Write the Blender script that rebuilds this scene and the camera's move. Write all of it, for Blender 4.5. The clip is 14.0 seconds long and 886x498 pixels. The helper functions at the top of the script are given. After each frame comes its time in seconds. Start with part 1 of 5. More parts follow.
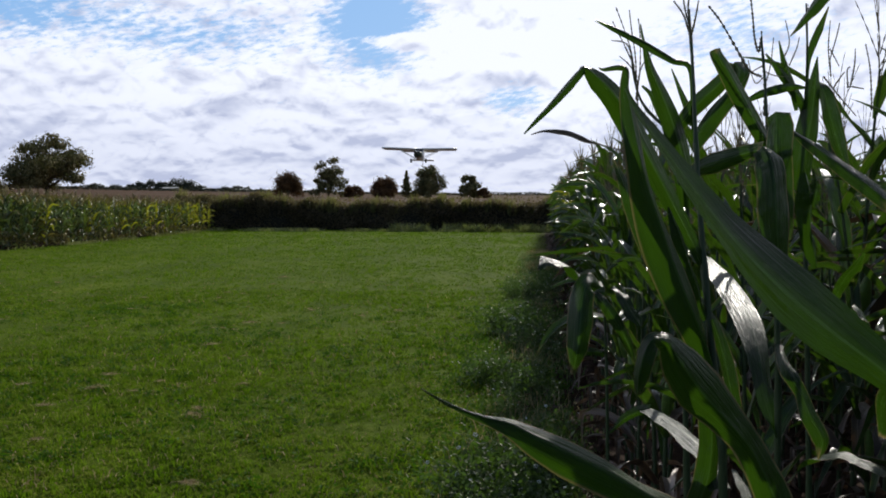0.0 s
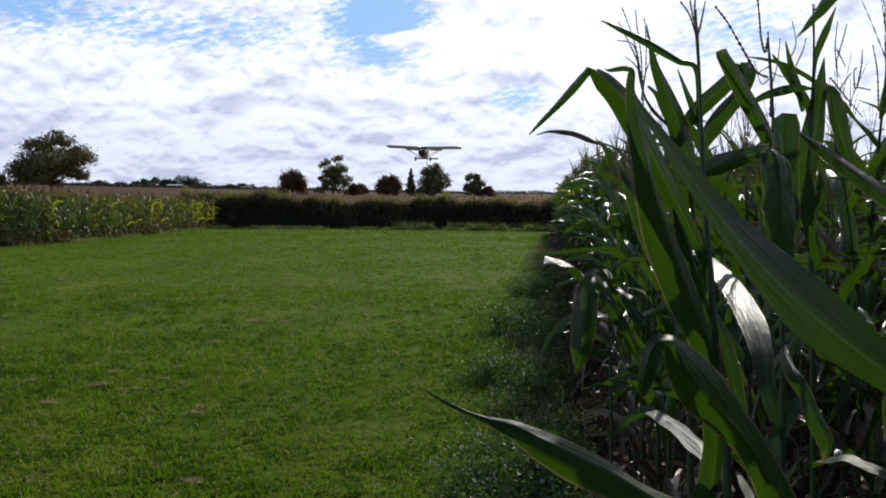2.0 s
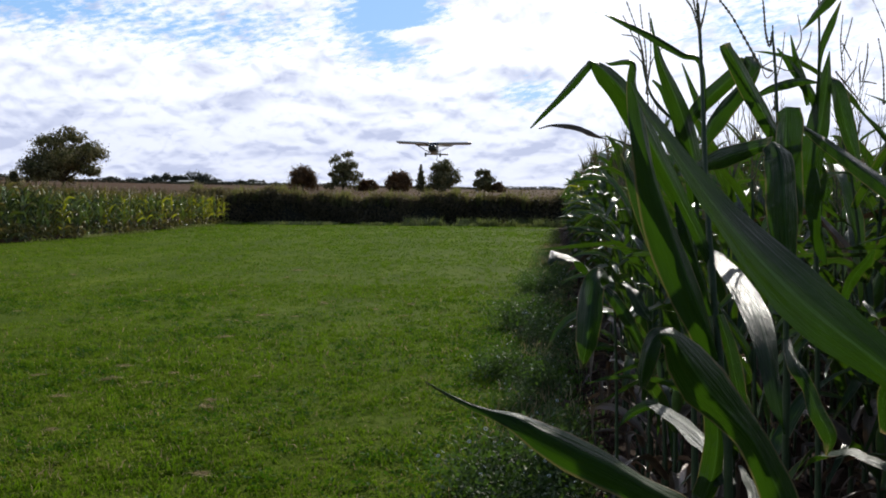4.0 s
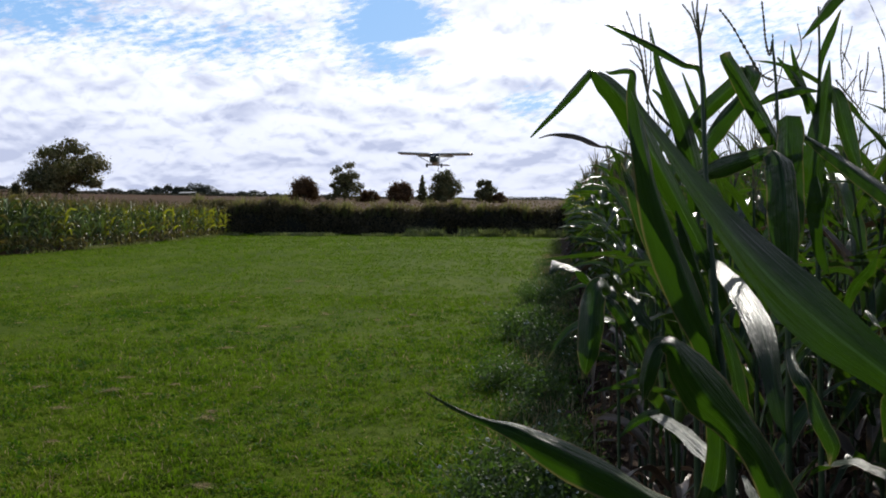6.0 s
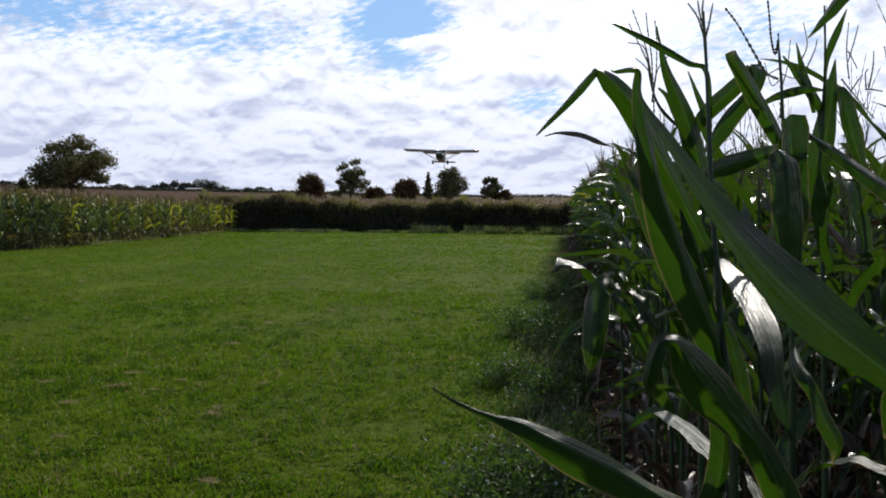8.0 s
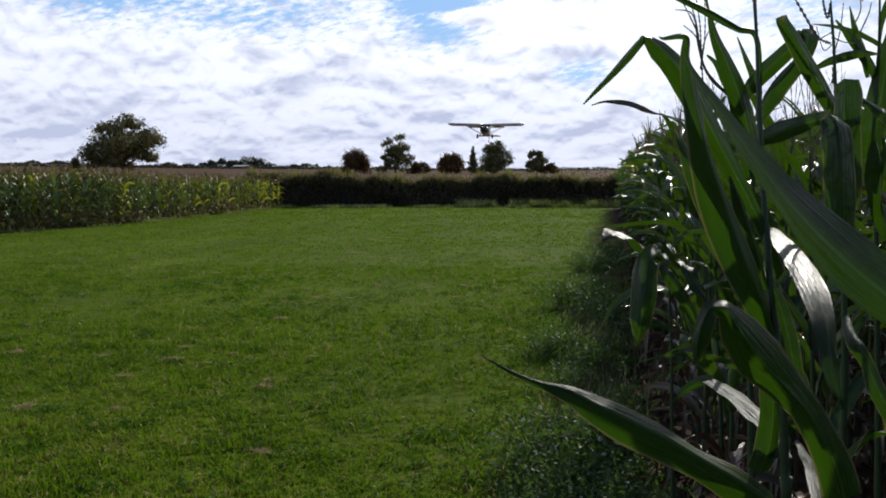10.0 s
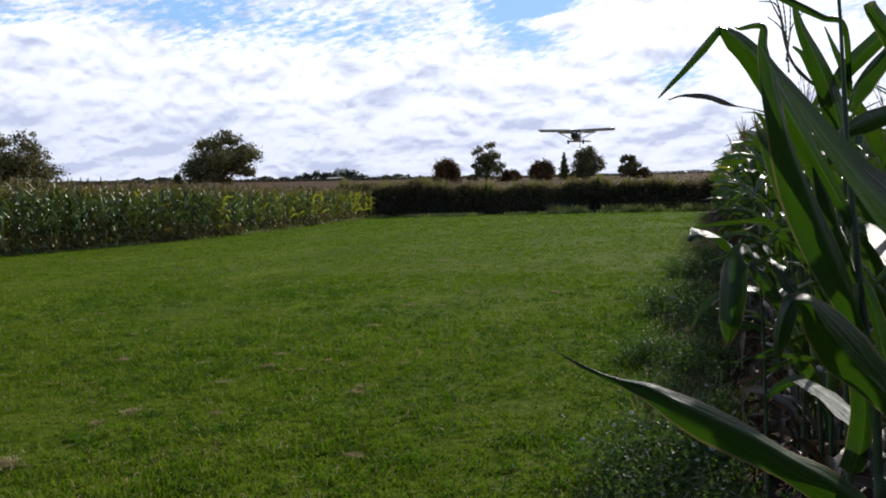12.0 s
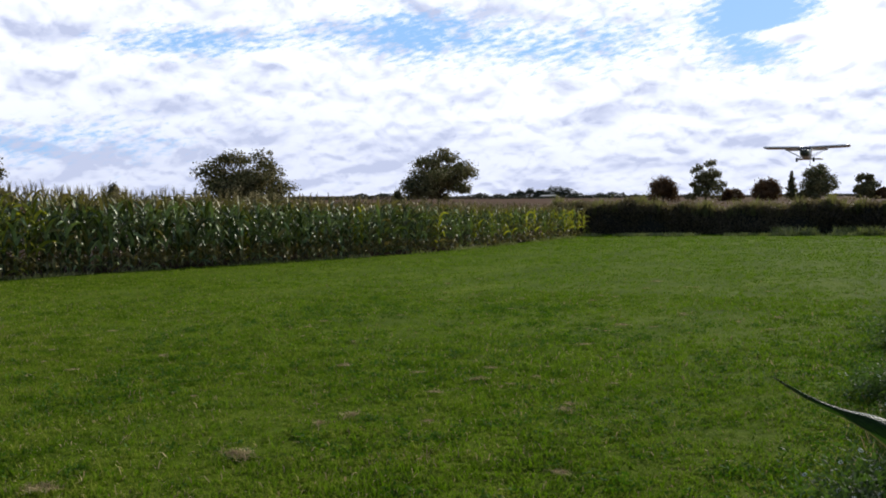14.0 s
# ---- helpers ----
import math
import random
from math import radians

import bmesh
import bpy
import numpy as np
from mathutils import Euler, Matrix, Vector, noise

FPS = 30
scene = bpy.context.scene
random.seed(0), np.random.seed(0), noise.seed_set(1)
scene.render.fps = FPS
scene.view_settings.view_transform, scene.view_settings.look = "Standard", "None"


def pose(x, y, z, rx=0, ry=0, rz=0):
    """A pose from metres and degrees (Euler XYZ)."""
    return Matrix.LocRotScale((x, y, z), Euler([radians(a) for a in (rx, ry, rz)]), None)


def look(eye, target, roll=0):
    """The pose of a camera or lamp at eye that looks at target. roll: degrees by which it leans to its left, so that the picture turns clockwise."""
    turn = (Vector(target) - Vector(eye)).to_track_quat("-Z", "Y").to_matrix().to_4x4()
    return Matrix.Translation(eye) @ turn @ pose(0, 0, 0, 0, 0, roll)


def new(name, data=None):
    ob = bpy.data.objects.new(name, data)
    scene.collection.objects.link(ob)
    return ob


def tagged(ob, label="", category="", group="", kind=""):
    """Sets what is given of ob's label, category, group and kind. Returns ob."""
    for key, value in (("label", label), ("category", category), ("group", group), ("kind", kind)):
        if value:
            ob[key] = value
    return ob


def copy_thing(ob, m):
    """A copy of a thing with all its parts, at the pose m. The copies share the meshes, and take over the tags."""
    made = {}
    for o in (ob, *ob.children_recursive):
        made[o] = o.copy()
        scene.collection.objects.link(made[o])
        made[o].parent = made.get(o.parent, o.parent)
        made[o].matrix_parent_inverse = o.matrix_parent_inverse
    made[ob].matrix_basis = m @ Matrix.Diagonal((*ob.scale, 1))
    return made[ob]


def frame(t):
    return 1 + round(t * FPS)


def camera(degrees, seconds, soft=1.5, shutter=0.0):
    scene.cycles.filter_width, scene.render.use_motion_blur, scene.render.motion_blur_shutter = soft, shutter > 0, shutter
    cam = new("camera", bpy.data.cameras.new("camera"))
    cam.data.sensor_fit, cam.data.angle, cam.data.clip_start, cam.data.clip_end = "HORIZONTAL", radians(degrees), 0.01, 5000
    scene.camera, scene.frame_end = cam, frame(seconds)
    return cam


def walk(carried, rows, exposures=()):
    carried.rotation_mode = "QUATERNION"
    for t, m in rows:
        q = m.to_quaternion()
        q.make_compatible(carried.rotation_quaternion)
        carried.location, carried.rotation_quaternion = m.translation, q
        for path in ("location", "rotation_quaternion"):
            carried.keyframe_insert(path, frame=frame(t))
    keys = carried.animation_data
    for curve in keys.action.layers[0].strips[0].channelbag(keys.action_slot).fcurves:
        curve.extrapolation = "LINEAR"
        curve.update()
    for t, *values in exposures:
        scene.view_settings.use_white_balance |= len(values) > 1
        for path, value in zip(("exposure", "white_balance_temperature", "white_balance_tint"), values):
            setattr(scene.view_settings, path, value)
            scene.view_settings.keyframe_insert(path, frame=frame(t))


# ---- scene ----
import itertools

cam = camera(52.25, 14.0, 1.8)

# seconds, eye, turn to the left, tilt, lean
PATH = [
    (0.0, 0.000, -0.000, 1.650, 6.40, -3.51, -0.00),
    (0.5, -0.004, 0.009, 1.653, 6.42, -3.61, 0.28),
    (1.0, -0.003, 0.006, 1.652, 6.57, -3.79, 0.20),
    (1.5, -0.004, 0.004, 1.651, 6.66, -3.79, 0.24),
    (2.0, -0.001, 0.005, 1.654, 6.66, -3.62, 0.25),
    (2.5, 0.001, 0.004, 1.651, 6.83, -3.66, 0.28),
    (3.0, 0.009, -0.005, 1.651, 6.99, -3.85, 0.31),
    (5.5, 0.017, 0.003, 1.648, 7.58, -3.88, -0.02),
    (6.0, 0.017, 0.003, 1.648, 7.40, -3.21, 0.02),
    (6.5, 0.018, -0.002, 1.648, 7.91, -3.69, -0.04),
    (7.0, 0.016, 0.001, 1.647, 7.59, -2.96, 0.22),
    (9.5, 0.023, -0.035, 1.652, 9.45, -4.73, -0.01),
    (10.0, 0.016, -0.031, 1.641, 10.65, -5.01, -0.48),
    (10.5, 0.024, -0.031, 1.639, 11.33, -5.19, -0.84),
    (11.0, 0.036, -0.016, 1.632, 12.75, -5.33, -1.35),
    (11.5, 0.049, -0.001, 1.630, 14.66, -5.31, -1.67),
    (12.0, 0.049, -0.038, 1.624, 16.50, -4.37, -1.91),
    (12.5, 0.089, -0.041, 1.606, 18.31, -5.19, -1.76),
    (13.0, 0.101, -0.047, 1.607, 22.27, -4.98, -2.46),
    (13.5, 0.084, -0.070, 1.612, 25.48, -4.03, -1.89),
    (14.0, 0.066, -0.085, 1.626, 29.87, -2.88, -1.30),
]


def cam_pose(x, y, z, yaw, pitch, lean):
    turn = Matrix.Rotation(radians(yaw), 4, "Z") @ Matrix.Rotation(radians(90 + pitch), 4, "X")
    return Matrix.Translation((x, y, z)) @ turn @ Matrix.Rotation(radians(lean), 4, "Z")


walk(cam, [(r[0], cam_pose(*r[1:])) for r in PATH], [(0.0, -0.1), (1.5, -0.05), (3.0, 0.08), (7.0, 0.0), (10.5, -0.02), (12.5, 0.1), (14.0, 0.1)])

# ---- daylight: sun high ahead to the right, broken cloud ----
TO_SUN = Vector((0.46, 1.62, 1.0)).normalized()
sun_el = math.asin(TO_SUN.z)
sun_az = math.atan2(TO_SUN.x, TO_SUN.y)
sun = new("sun", bpy.data.lights.new("sun", "SUN"))
sun.data.energy, sun.data.angle, sun.data.color = 5.0, radians(0.6), (1.0, 0.95, 0.86)
sun.matrix_world = look(TO_SUN * 60, (0, 0, 0))


class Nodes:
    """Short hand for building node trees."""

    def __init__(self, tree):
        self.tree = tree
        tree.nodes.clear()

    def add(self, kind, **inputs):
        n = self.tree.nodes.new(kind)
        for key, value in inputs.items():
            sock = n.inputs[int(key[1:])] if key[0] == "i" and key[1:].isdigit() else n.inputs[key.replace("_", " ")]
            if isinstance(value, bpy.types.NodeSocket):
                self.tree.links.new(value, sock)
            else:
                sock.default_value = value
        return n

    def math(self, op, a, b=0.0, c=0.0, clamp=False):
        n = self.add("ShaderNodeMath", i0=a, i1=b, i2=c)
        n.operation, n.use_clamp = op, clamp
        return n.outputs[0]

    def noise(self, vec, scale, detail=4.0, rough=0.55, distortion=0.0):
        n = self.add("ShaderNodeTexNoise", Scale=scale, Detail=detail, Roughness=rough, Distortion=distortion)
        if vec is not None:
            self.tree.links.new(vec, n.inputs["Vector"])
        return n.outputs["Fac"]

    def ramp(self, fac, *stops):
        n = self.add("ShaderNodeValToRGB", Fac=fac)
        r = n.color_ramp
        while len(r.elements) < len(stops):
            r.elements.new(0.5)
        for e, (p, c) in zip(r.elements, stops):
            e.position = p
            e.color = (*c, 1.0) if len(c) == 3 else c
        return n.outputs["Color"]

    def mix(self, fac, a, b, blend="MIX"):
        n = self.tree.nodes.new("ShaderNodeMix")
        n.data_type, n.blend_type = "RGBA", blend
        for sock, value in ((n.inputs[0], fac), (n.inputs[6], a), (n.inputs[7], b)):
            if isinstance(value, bpy.types.NodeSocket):
                self.tree.links.new(value, sock)
            else:
                sock.default_value = (*value, 1.0) if isinstance(value, tuple) and len(value) == 3 else value
        return n.outputs[2]

    def span(self, v, lo, hi):
        n = self.add("ShaderNodeMapRange", i0=v, i1=lo, i2=hi)
        n.interpolation_type = "SMOOTHSTEP"
        return n.outputs[0]

    def xyz(self, x, y, z=0.0):
        return self.add("ShaderNodeCombineXYZ", i0=x, i1=y, i2=z).outputs[0]


# ---- sky ----
world = bpy.data.worlds.new("sky")
world.use_nodes = True
scene.world = world
w = Nodes(world.node_tree)
sky = w.add("ShaderNodeTexSky")
sky.sky_type, sky.sun_disc = "NISHITA", False
sky.sun_elevation, sky.sun_rotation = sun_el, sun_az
sky.air_density, sky.dust_density, sky.ozone_density = 1.0, 0.6, 2.0
way = w.add("ShaderNodeSeparateXYZ", Vector=w.add("ShaderNodeTexCoord").outputs["Generated"])
az = w.math("MULTIPLY", w.math("ARCTAN2", w.math("MULTIPLY", way.outputs[0], -1.0), way.outputs[1]), 57.2958)
el = w.math("MULTIPLY", w.math("ARCSINE", way.outputs[2]), 57.2958)


def blob(a, e, sa, se):
    """A soft patch of sky round a bearing and a height, in degrees."""
    da = w.math("DIVIDE", w.math("SUBTRACT", az, a), sa)
    de = w.math("DIVIDE", w.math("SUBTRACT", el, e), se)
    return w.math("EXPONENT", w.math("MULTIPLY", w.math("ADD", w.math("MULTIPLY", da, da), w.math("MULTIPLY", de, de)), -1.0))


def total(*vs):
    s = vs[0]
    for v in vs[1:]:
        s = w.math("ADD", s, v)
    return s


# layers get flatter towards the horizon
rise = w.math("POWER", w.math("MAXIMUM", w.math("ADD", el, 1.2), 0.05), 0.7)
tilted = w.xyz(w.math("ADD", w.math("MULTIPLY", az, 0.62), w.math("MULTIPLY", el, -0.55)), w.math("ADD", w.math("MULTIPLY", el, 2.1), w.math("MULTIPLY", az, 0.55)), 3.0)
big = w.noise(w.xyz(w.math("MULTIPLY", az, 0.12), w.math("MULTIPLY", rise, 0.9), 2.0), 1.0, 6.0, 0.6, 0.4)
fleece = w.noise(tilted, 1.6, 4.0, 0.66, 0.15)


def clouds(lift, across, up, seed, detail, bend):
    """Cloud thickness in flattened layers; lift looks a little higher up."""
    return w.noise(w.xyz(w.math("MULTIPLY", az, across), w.math("MULTIPLY", w.math("ADD", rise, lift), up), seed), 1.0, detail, 0.52, bend)


puff, puff_over = clouds(0.0, 0.22, 1.05, 7.0, 5.0, 0.35), clouds(0.26, 0.22, 1.05, 7.0, 3.0, 0.35)
heap, heap_over = clouds(0.0, 0.6, 2.3, 4.0, 5.0, 0.35), clouds(0.14, 0.6, 2.3, 4.0, 3.0, 0.35)
gaps = total(w.math("MULTIPLY", blob(10.4, 10.2, 2.9, 2.5), 0.86), w.math("MULTIPLY", blob(2.1, 5.8, 2.2, 1.2), 0.4),
             w.math("MULTIPLY", blob(17.5, 10.4, 6.0, 2.6), 0.17), w.math("MULTIPLY", blob(45.3, 10.1, 5.5, 1.1), 0.36),
             w.math("MULTIPLY", blob(34.5, 10.7, 7.0, 1.4), 0.27), w.math("MULTIPLY", blob(23.0, 9.2, 6.0, 1.8), 0.2),
             w.math("MULTIPLY", blob(-11.3, 9.3, 6.0, 2.7), 0.3), w.math("MULTIPLY", blob(53.0, 4.0, 9.0, 1.6), 0.3),
             w.math("MULTIPLY", blob(30.5, 10.2, 4.5, 2.3), 0.24), w.math("MULTIPLY", w.span(el, 16.0, 40.0), 0.4),
             w.math("MULTIPLY", w.span(w.math("ABSOLUTE", az), 75.0, 125.0), 0.6))
wedge = w.math("MULTIPLY", blob(8.9, 9.45, 2.2, 0.5), 1.0)
cover = total(0.24, w.math("MULTIPLY", big, 0.4), w.math("MULTIPLY", fleece, 0.95), w.math("MULTIPLY", puff, 0.16), wedge)
cover = w.math("MULTIPLY", w.span(w.math("SUBTRACT", cover, gaps), 0.5, 0.86), 0.97)
# soft grey undersides in flat bands, brighter towards the sun
base_a = w.math("MULTIPLY", w.span(w.math("SUBTRACT", puff_over, puff), -0.10, 0.22), w.span(puff_over, 0.36, 0.64))
base_b = w.math("MULTIPLY", w.span(w.math("SUBTRACT", heap_over, heap), -0.10, 0.24), w.span(heap_over, 0.36, 0.66))
under = total(w.math("MULTIPLY", base_a, 0.75), w.math("MULTIPLY", base_b, 0.45), w.math("MULTIPLY", w.span(el, 7.0, 1.0), 0.3), w.math("MULTIPLY", blob(50.0, 3.5, 20.0, 5.0), 0.25), w.math("MULTIPLY", blob(3.3, 7.0, 2.6, 0.8), 0.5), w.math("MULTIPLY", blob(-1.0, 9.5, 11.0, 4.0), -0.5))
cloud = w.mix(w.math("MULTIPLY", under, 1.15, clamp=True), (10.4, 10.8, 12.1), (5.4, 5.9, 7.9))
high = w.math("MAXIMUM", w.span(el, 14.0, 35.0), w.span(w.math("ABSOLUTE", az), 75.0, 125.0))
blue = w.mix(w.mix(high, (0.8, 0.8, 0.8), (0.0, 0.0, 0.0)), sky.outputs[0], (3.0, 5.6, 9.8))
seen = w.mix(cover, blue, cloud)
out = w.add("ShaderNodeOutputWorld", Surface=w.add("ShaderNodeBackground", Color=seen, Strength=0.1).outputs[0])

# ---- materials ----


def material(name):
    m = bpy.data.materials.new(name)
    m.use_nodes = True
    return m, Nodes(m.node_tree)


def leaf_material(name, dark, light, glow, rough=0.36, thru=0.38, veins=26.0, bump=0.25, spec=0.5, lo=0.3, hi=0.9):
    """A long blade: parallel veins, pale midrib, light shining through."""
    m, n = material(name)
    uv = n.add("ShaderNodeSeparateXYZ", Vector=n.add("ShaderNodeTexCoord").outputs["UV"])
    u, v = uv.outputs[0], uv.outputs[1]
    rnd = n.math("FRACT", n.math("ADD", n.add("ShaderNodeObjectInfo").outputs["Random"], n.add("ShaderNodeNewGeometry").outputs["Random Per Island"]))
    vein = n.noise(n.xyz(n.math("MULTIPLY", u, veins), n.math("MULTIPLY", v, 1.2), n.math("MULTIPLY", rnd, 50.0)), 1.0, 2.0)
    patch = n.noise(n.xyz(n.math("MULTIPLY", u, 1.5), n.math("MULTIPLY", v, 6.0), n.math("MULTIPLY", rnd, 90.0)), 1.0, 4.0)
    streak = n.noise(n.xyz(n.math("MULTIPLY", u, 5.5), n.math("MULTIPLY", v, 2.0), n.math("MULTIPLY", rnd, 70.0)), 1.0, 3.0)
    tone = n.math("ADD", n.math("MULTIPLY", rnd, 0.5), n.math("ADD", n.math("MULTIPLY", vein, 0.25), n.math("MULTIPLY", patch, 0.45)))
    col = n.ramp(tone, (lo, dark), (hi, light))
    mid = n.span(n.math("ABSOLUTE", n.math("SUBTRACT", u, 0.5)), 0.04, 0.012)
    col = n.mix(n.math("MULTIPLY", mid, 0.5), col, tuple(min(1.0, c * 2.0 + 0.03) for c in light))
    # dry tips and edges on some blades
    rim = n.span(n.math("ADD", n.math("ABSOLUTE", n.math("SUBTRACT", u, 0.5)), n.math("MULTIPLY", n.math("SUBTRACT", patch, 0.5), 0.12)), 0.44, 0.5)
    tip = n.math("MULTIPLY", n.span(n.math("ADD", v, n.math("MULTIPLY", patch, 0.5)), 1.16, 1.36), n.span(rnd, 0.35, 0.7))
    dry = n.math("MAXIMUM", tip, n.math("MULTIPLY", rim, n.math("MULTIPLY", n.span(rnd, 0.2, 0.5), 0.7)))
    col = n.mix(dry, col, (0.3, 0.2, 0.12))
    crumple = n.noise(n.xyz(n.math("MULTIPLY", u, 2.0), n.math("MULTIPLY", v, 9.0), n.math("MULTIPLY", rnd, 30.0)), 1.0, 3.0)
    soft = n.add("ShaderNodeBump", Strength=0.6, Distance=0.012, Height=crumple)
    pleat = n.add("ShaderNodeBump", Strength=bump, Distance=0.012, Height=streak, Normal=soft.outputs[0])
    b = n.add("ShaderNodeBump", Strength=bump, Distance=0.003, Height=vein, Normal=pleat.outputs[0])
    p = n.add("ShaderNodeBsdfPrincipled", Base_Color=col, Roughness=n.math("ADD", rough - 0.12, n.math("MULTIPLY", n.math("ADD", patch, vein), 0.12)), Normal=b.outputs[0])
    p.inputs["Specular IOR Level"].default_value = spec
    shine = n.mix(n.span(n.math("ADD", n.math("MULTIPLY", streak, 0.4), n.math("MULTIPLY", patch, 0.6)), 0.28, 0.72), tuple(c * 0.65 for c in glow), tuple(c * 1.2 for c in glow))
    shine = n.mix(n.math("MULTIPLY", mid, 0.6), shine, tuple(min(1.0, c * 1.3 + 0.03) for c in glow))
    t = n.add("ShaderNodeBsdfTranslucent", Color=n.mix(n.math("MULTIPLY", dry, 0.8), n.mix(n.math("MULTIPLY", vein, 0.5), shine, tuple(c * 0.7 for c in glow)), (0.3, 0.2, 0.08)))
    n.add("ShaderNodeOutputMaterial", Surface=n.add("ShaderNodeMixShader", Fac=thru, i1=p.outputs[0], i2=t.outputs[0]).outputs[0])
    return m


def foliage_material(name, dark, light, glow, thru=0.25, rough=0.6, spec=0.12, scale=0.45, gain=3.2):
    m, n = material(name)
    rnd = n.add("ShaderNodeNewGeometry").outputs["Random Per Island"]
    place = n.add("ShaderNodeTexCoord").outputs["Object"]
    patch = n.math("ADD", n.math("MULTIPLY", n.noise(place, scale, 4.0, 0.6), 0.5), n.math("MULTIPLY", n.noise(place, scale * 14.0, 2.0, 0.6), 0.5))
    col = n.ramp(n.math("ADD", n.math("MULTIPLY", rnd, 0.4), n.math("MULTIPLY", n.math("SUBTRACT", patch, 0.47), gain)), (0.0, dark), (0.6, light))
    p = n.add("ShaderNodeBsdfPrincipled", Base_Color=col, Roughness=rough)
    p.inputs["Specular IOR Level"].default_value = spec
    t = n.add("ShaderNodeBsdfTranslucent", Color=(*glow, 1.0))
    n.add("ShaderNodeOutputMaterial", Surface=n.add("ShaderNodeMixShader", Fac=thru, i1=p.outputs[0], i2=t.outputs[0]).outputs[0])
    return m


def plain_material(name, dark, light, rough=0.6, scale=8.0, metallic=0.0, bump=0.15):
    m, n = material(name)
    place = n.add("ShaderNodeTexCoord").outputs["Object"]
    f = n.noise(place, scale, 6.0, 0.6)
    g = n.noise(place, scale * 9, 3.0, 0.6)
    col = n.ramp(n.math("ADD", n.math("MULTIPLY", f, 0.7), n.math("MULTIPLY", g, 0.3)), (0.3, dark), (0.7, light))
    b = n.add("ShaderNodeBump", Strength=bump, Distance=0.01, Height=g)
    p = n.add("ShaderNodeBsdfPrincipled", Base_Color=col, Roughness=n.math("ADD", rough, n.math("MULTIPLY", f, 0.15)), Metallic=metallic, Normal=b.outputs[0])
    n.add("ShaderNodeOutputMaterial", Surface=p.outputs[0])
    return m


# nearest leaves: the crop's shade is put into this near-black green
MAIZE_LEAF_SHADED = leaf_material("maize_leaf_shaded", (0.006, 0.017, 0.005), (0.020, 0.043, 0.012), (0.055, 0.145, 0.005), 0.34, 0.2, 44.0, 0.9, 0.24)
# field leaves: pale sheen and shaded gaps are put into the wide colour range
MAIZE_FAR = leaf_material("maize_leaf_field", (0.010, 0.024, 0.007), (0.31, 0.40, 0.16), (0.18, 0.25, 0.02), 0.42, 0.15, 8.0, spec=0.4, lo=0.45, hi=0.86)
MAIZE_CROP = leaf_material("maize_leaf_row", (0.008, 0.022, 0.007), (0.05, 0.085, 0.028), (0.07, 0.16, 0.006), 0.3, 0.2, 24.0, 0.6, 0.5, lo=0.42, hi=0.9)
# same crop as the row leaf, coloured lighter where the row catches more light
MAIZE_ROW_LIT = leaf_material("maize_leaf_row_lit", (0.010, 0.026, 0.008), (0.06, 0.095, 0.035), (0.09, 0.19, 0.008), 0.32, 0.2, 12.0, 0.6, 0.55, lo=0.4, hi=0.88)
MAIZE_DRY = leaf_material("dead_maize_leaf", (0.025, 0.015, 0.012), (0.17, 0.115, 0.09), (0.07, 0.04, 0.02), 0.42, 0.1)
# bright yellow-green that paints sunlight shining through the leaves
MAIZE_GOLD_LIT = leaf_material("sunlit_yellow_maize_leaf", (0.08, 0.11, 0.010), (0.36, 0.37, 0.05), (0.36, 0.38, 0.02), 0.5, 0.35, 8.0, spec=0.3, lo=0.4, hi=0.8)
STALK = plain_material("maize_stalk", (0.016, 0.034, 0.010), (0.05, 0.07, 0.025), 0.6, 14.0)
TASSEL = plain_material("maize_tassel", (0.09, 0.07, 0.045), (0.22, 0.17, 0.11), 0.85, 40.0)
MAIZE_TAN = leaf_material("drying_top_leaf", (0.06, 0.065, 0.015), (0.25, 0.215, 0.06), (0.2, 0.17, 0.04), 0.5, 0.25, 8.0)
HUSK = leaf_material("ear_husk", (0.06, 0.12, 0.02), (0.16, 0.24, 0.06), (0.2, 0.35, 0.04), 0.45, 0.2)
SILK = plain_material("ear_silk", (0.10, 0.05, 0.03), (0.25, 0.13, 0.07), 0.7, 60.0)
GRASS = foliage_material("grass_blade", (0.010, 0.030, 0.005), (0.205, 0.224, 0.034), (0.14, 0.275, 0.006), 0.3, 0.85, 0.03, 2.0, 4.6)
HAY = foliage_material("dry_grass", (0.09, 0.065, 0.032), (0.54, 0.43, 0.24), (0.32, 0.25, 0.13), 0.35, 0.75)
CLOVER = foliage_material("clover_leaf", (0.025, 0.06, 0.010), (0.075, 0.135, 0.024), (0.08, 0.2, 0.006), 0.2, 0.7, 0.06, 2.0)
TALL = foliage_material("rough_grass", (0.07, 0.085, 0.025), (0.36, 0.34, 0.17), (0.2, 0.25, 0.05), 0.3, 0.7)
GOLD_TASSEL = plain_material("ripe_tassel", (0.10, 0.082, 0.028), (0.25, 0.2, 0.075), 0.8, 40.0)
DEAD = foliage_material("dead_leaf", (0.030, 0.018, 0.014), (0.16, 0.10, 0.08), (0.08, 0.05, 0.03), 0.1, 0.7)
WEED = foliage_material("weed_leaf", (0.026, 0.046, 0.016), (0.2, 0.22, 0.12), (0.1, 0.2, 0.02), 0.25, 0.55)
PETAL = plain_material("white_petal", (0.6, 0.6, 0.58), (0.8, 0.8, 0.78), 0.6, 30.0)
SHOOT = foliage_material("hedge_shoot", (0.06, 0.06, 0.022), (0.2, 0.175, 0.075), (0.2, 0.2, 0.06), 0.4, 0.6)
HEDGE = foliage_material("hedge_leaf", (0.05, 0.036, 0.025), (0.19, 0.14, 0.09), (0.18, 0.15, 0.06), 0.28, 0.6)
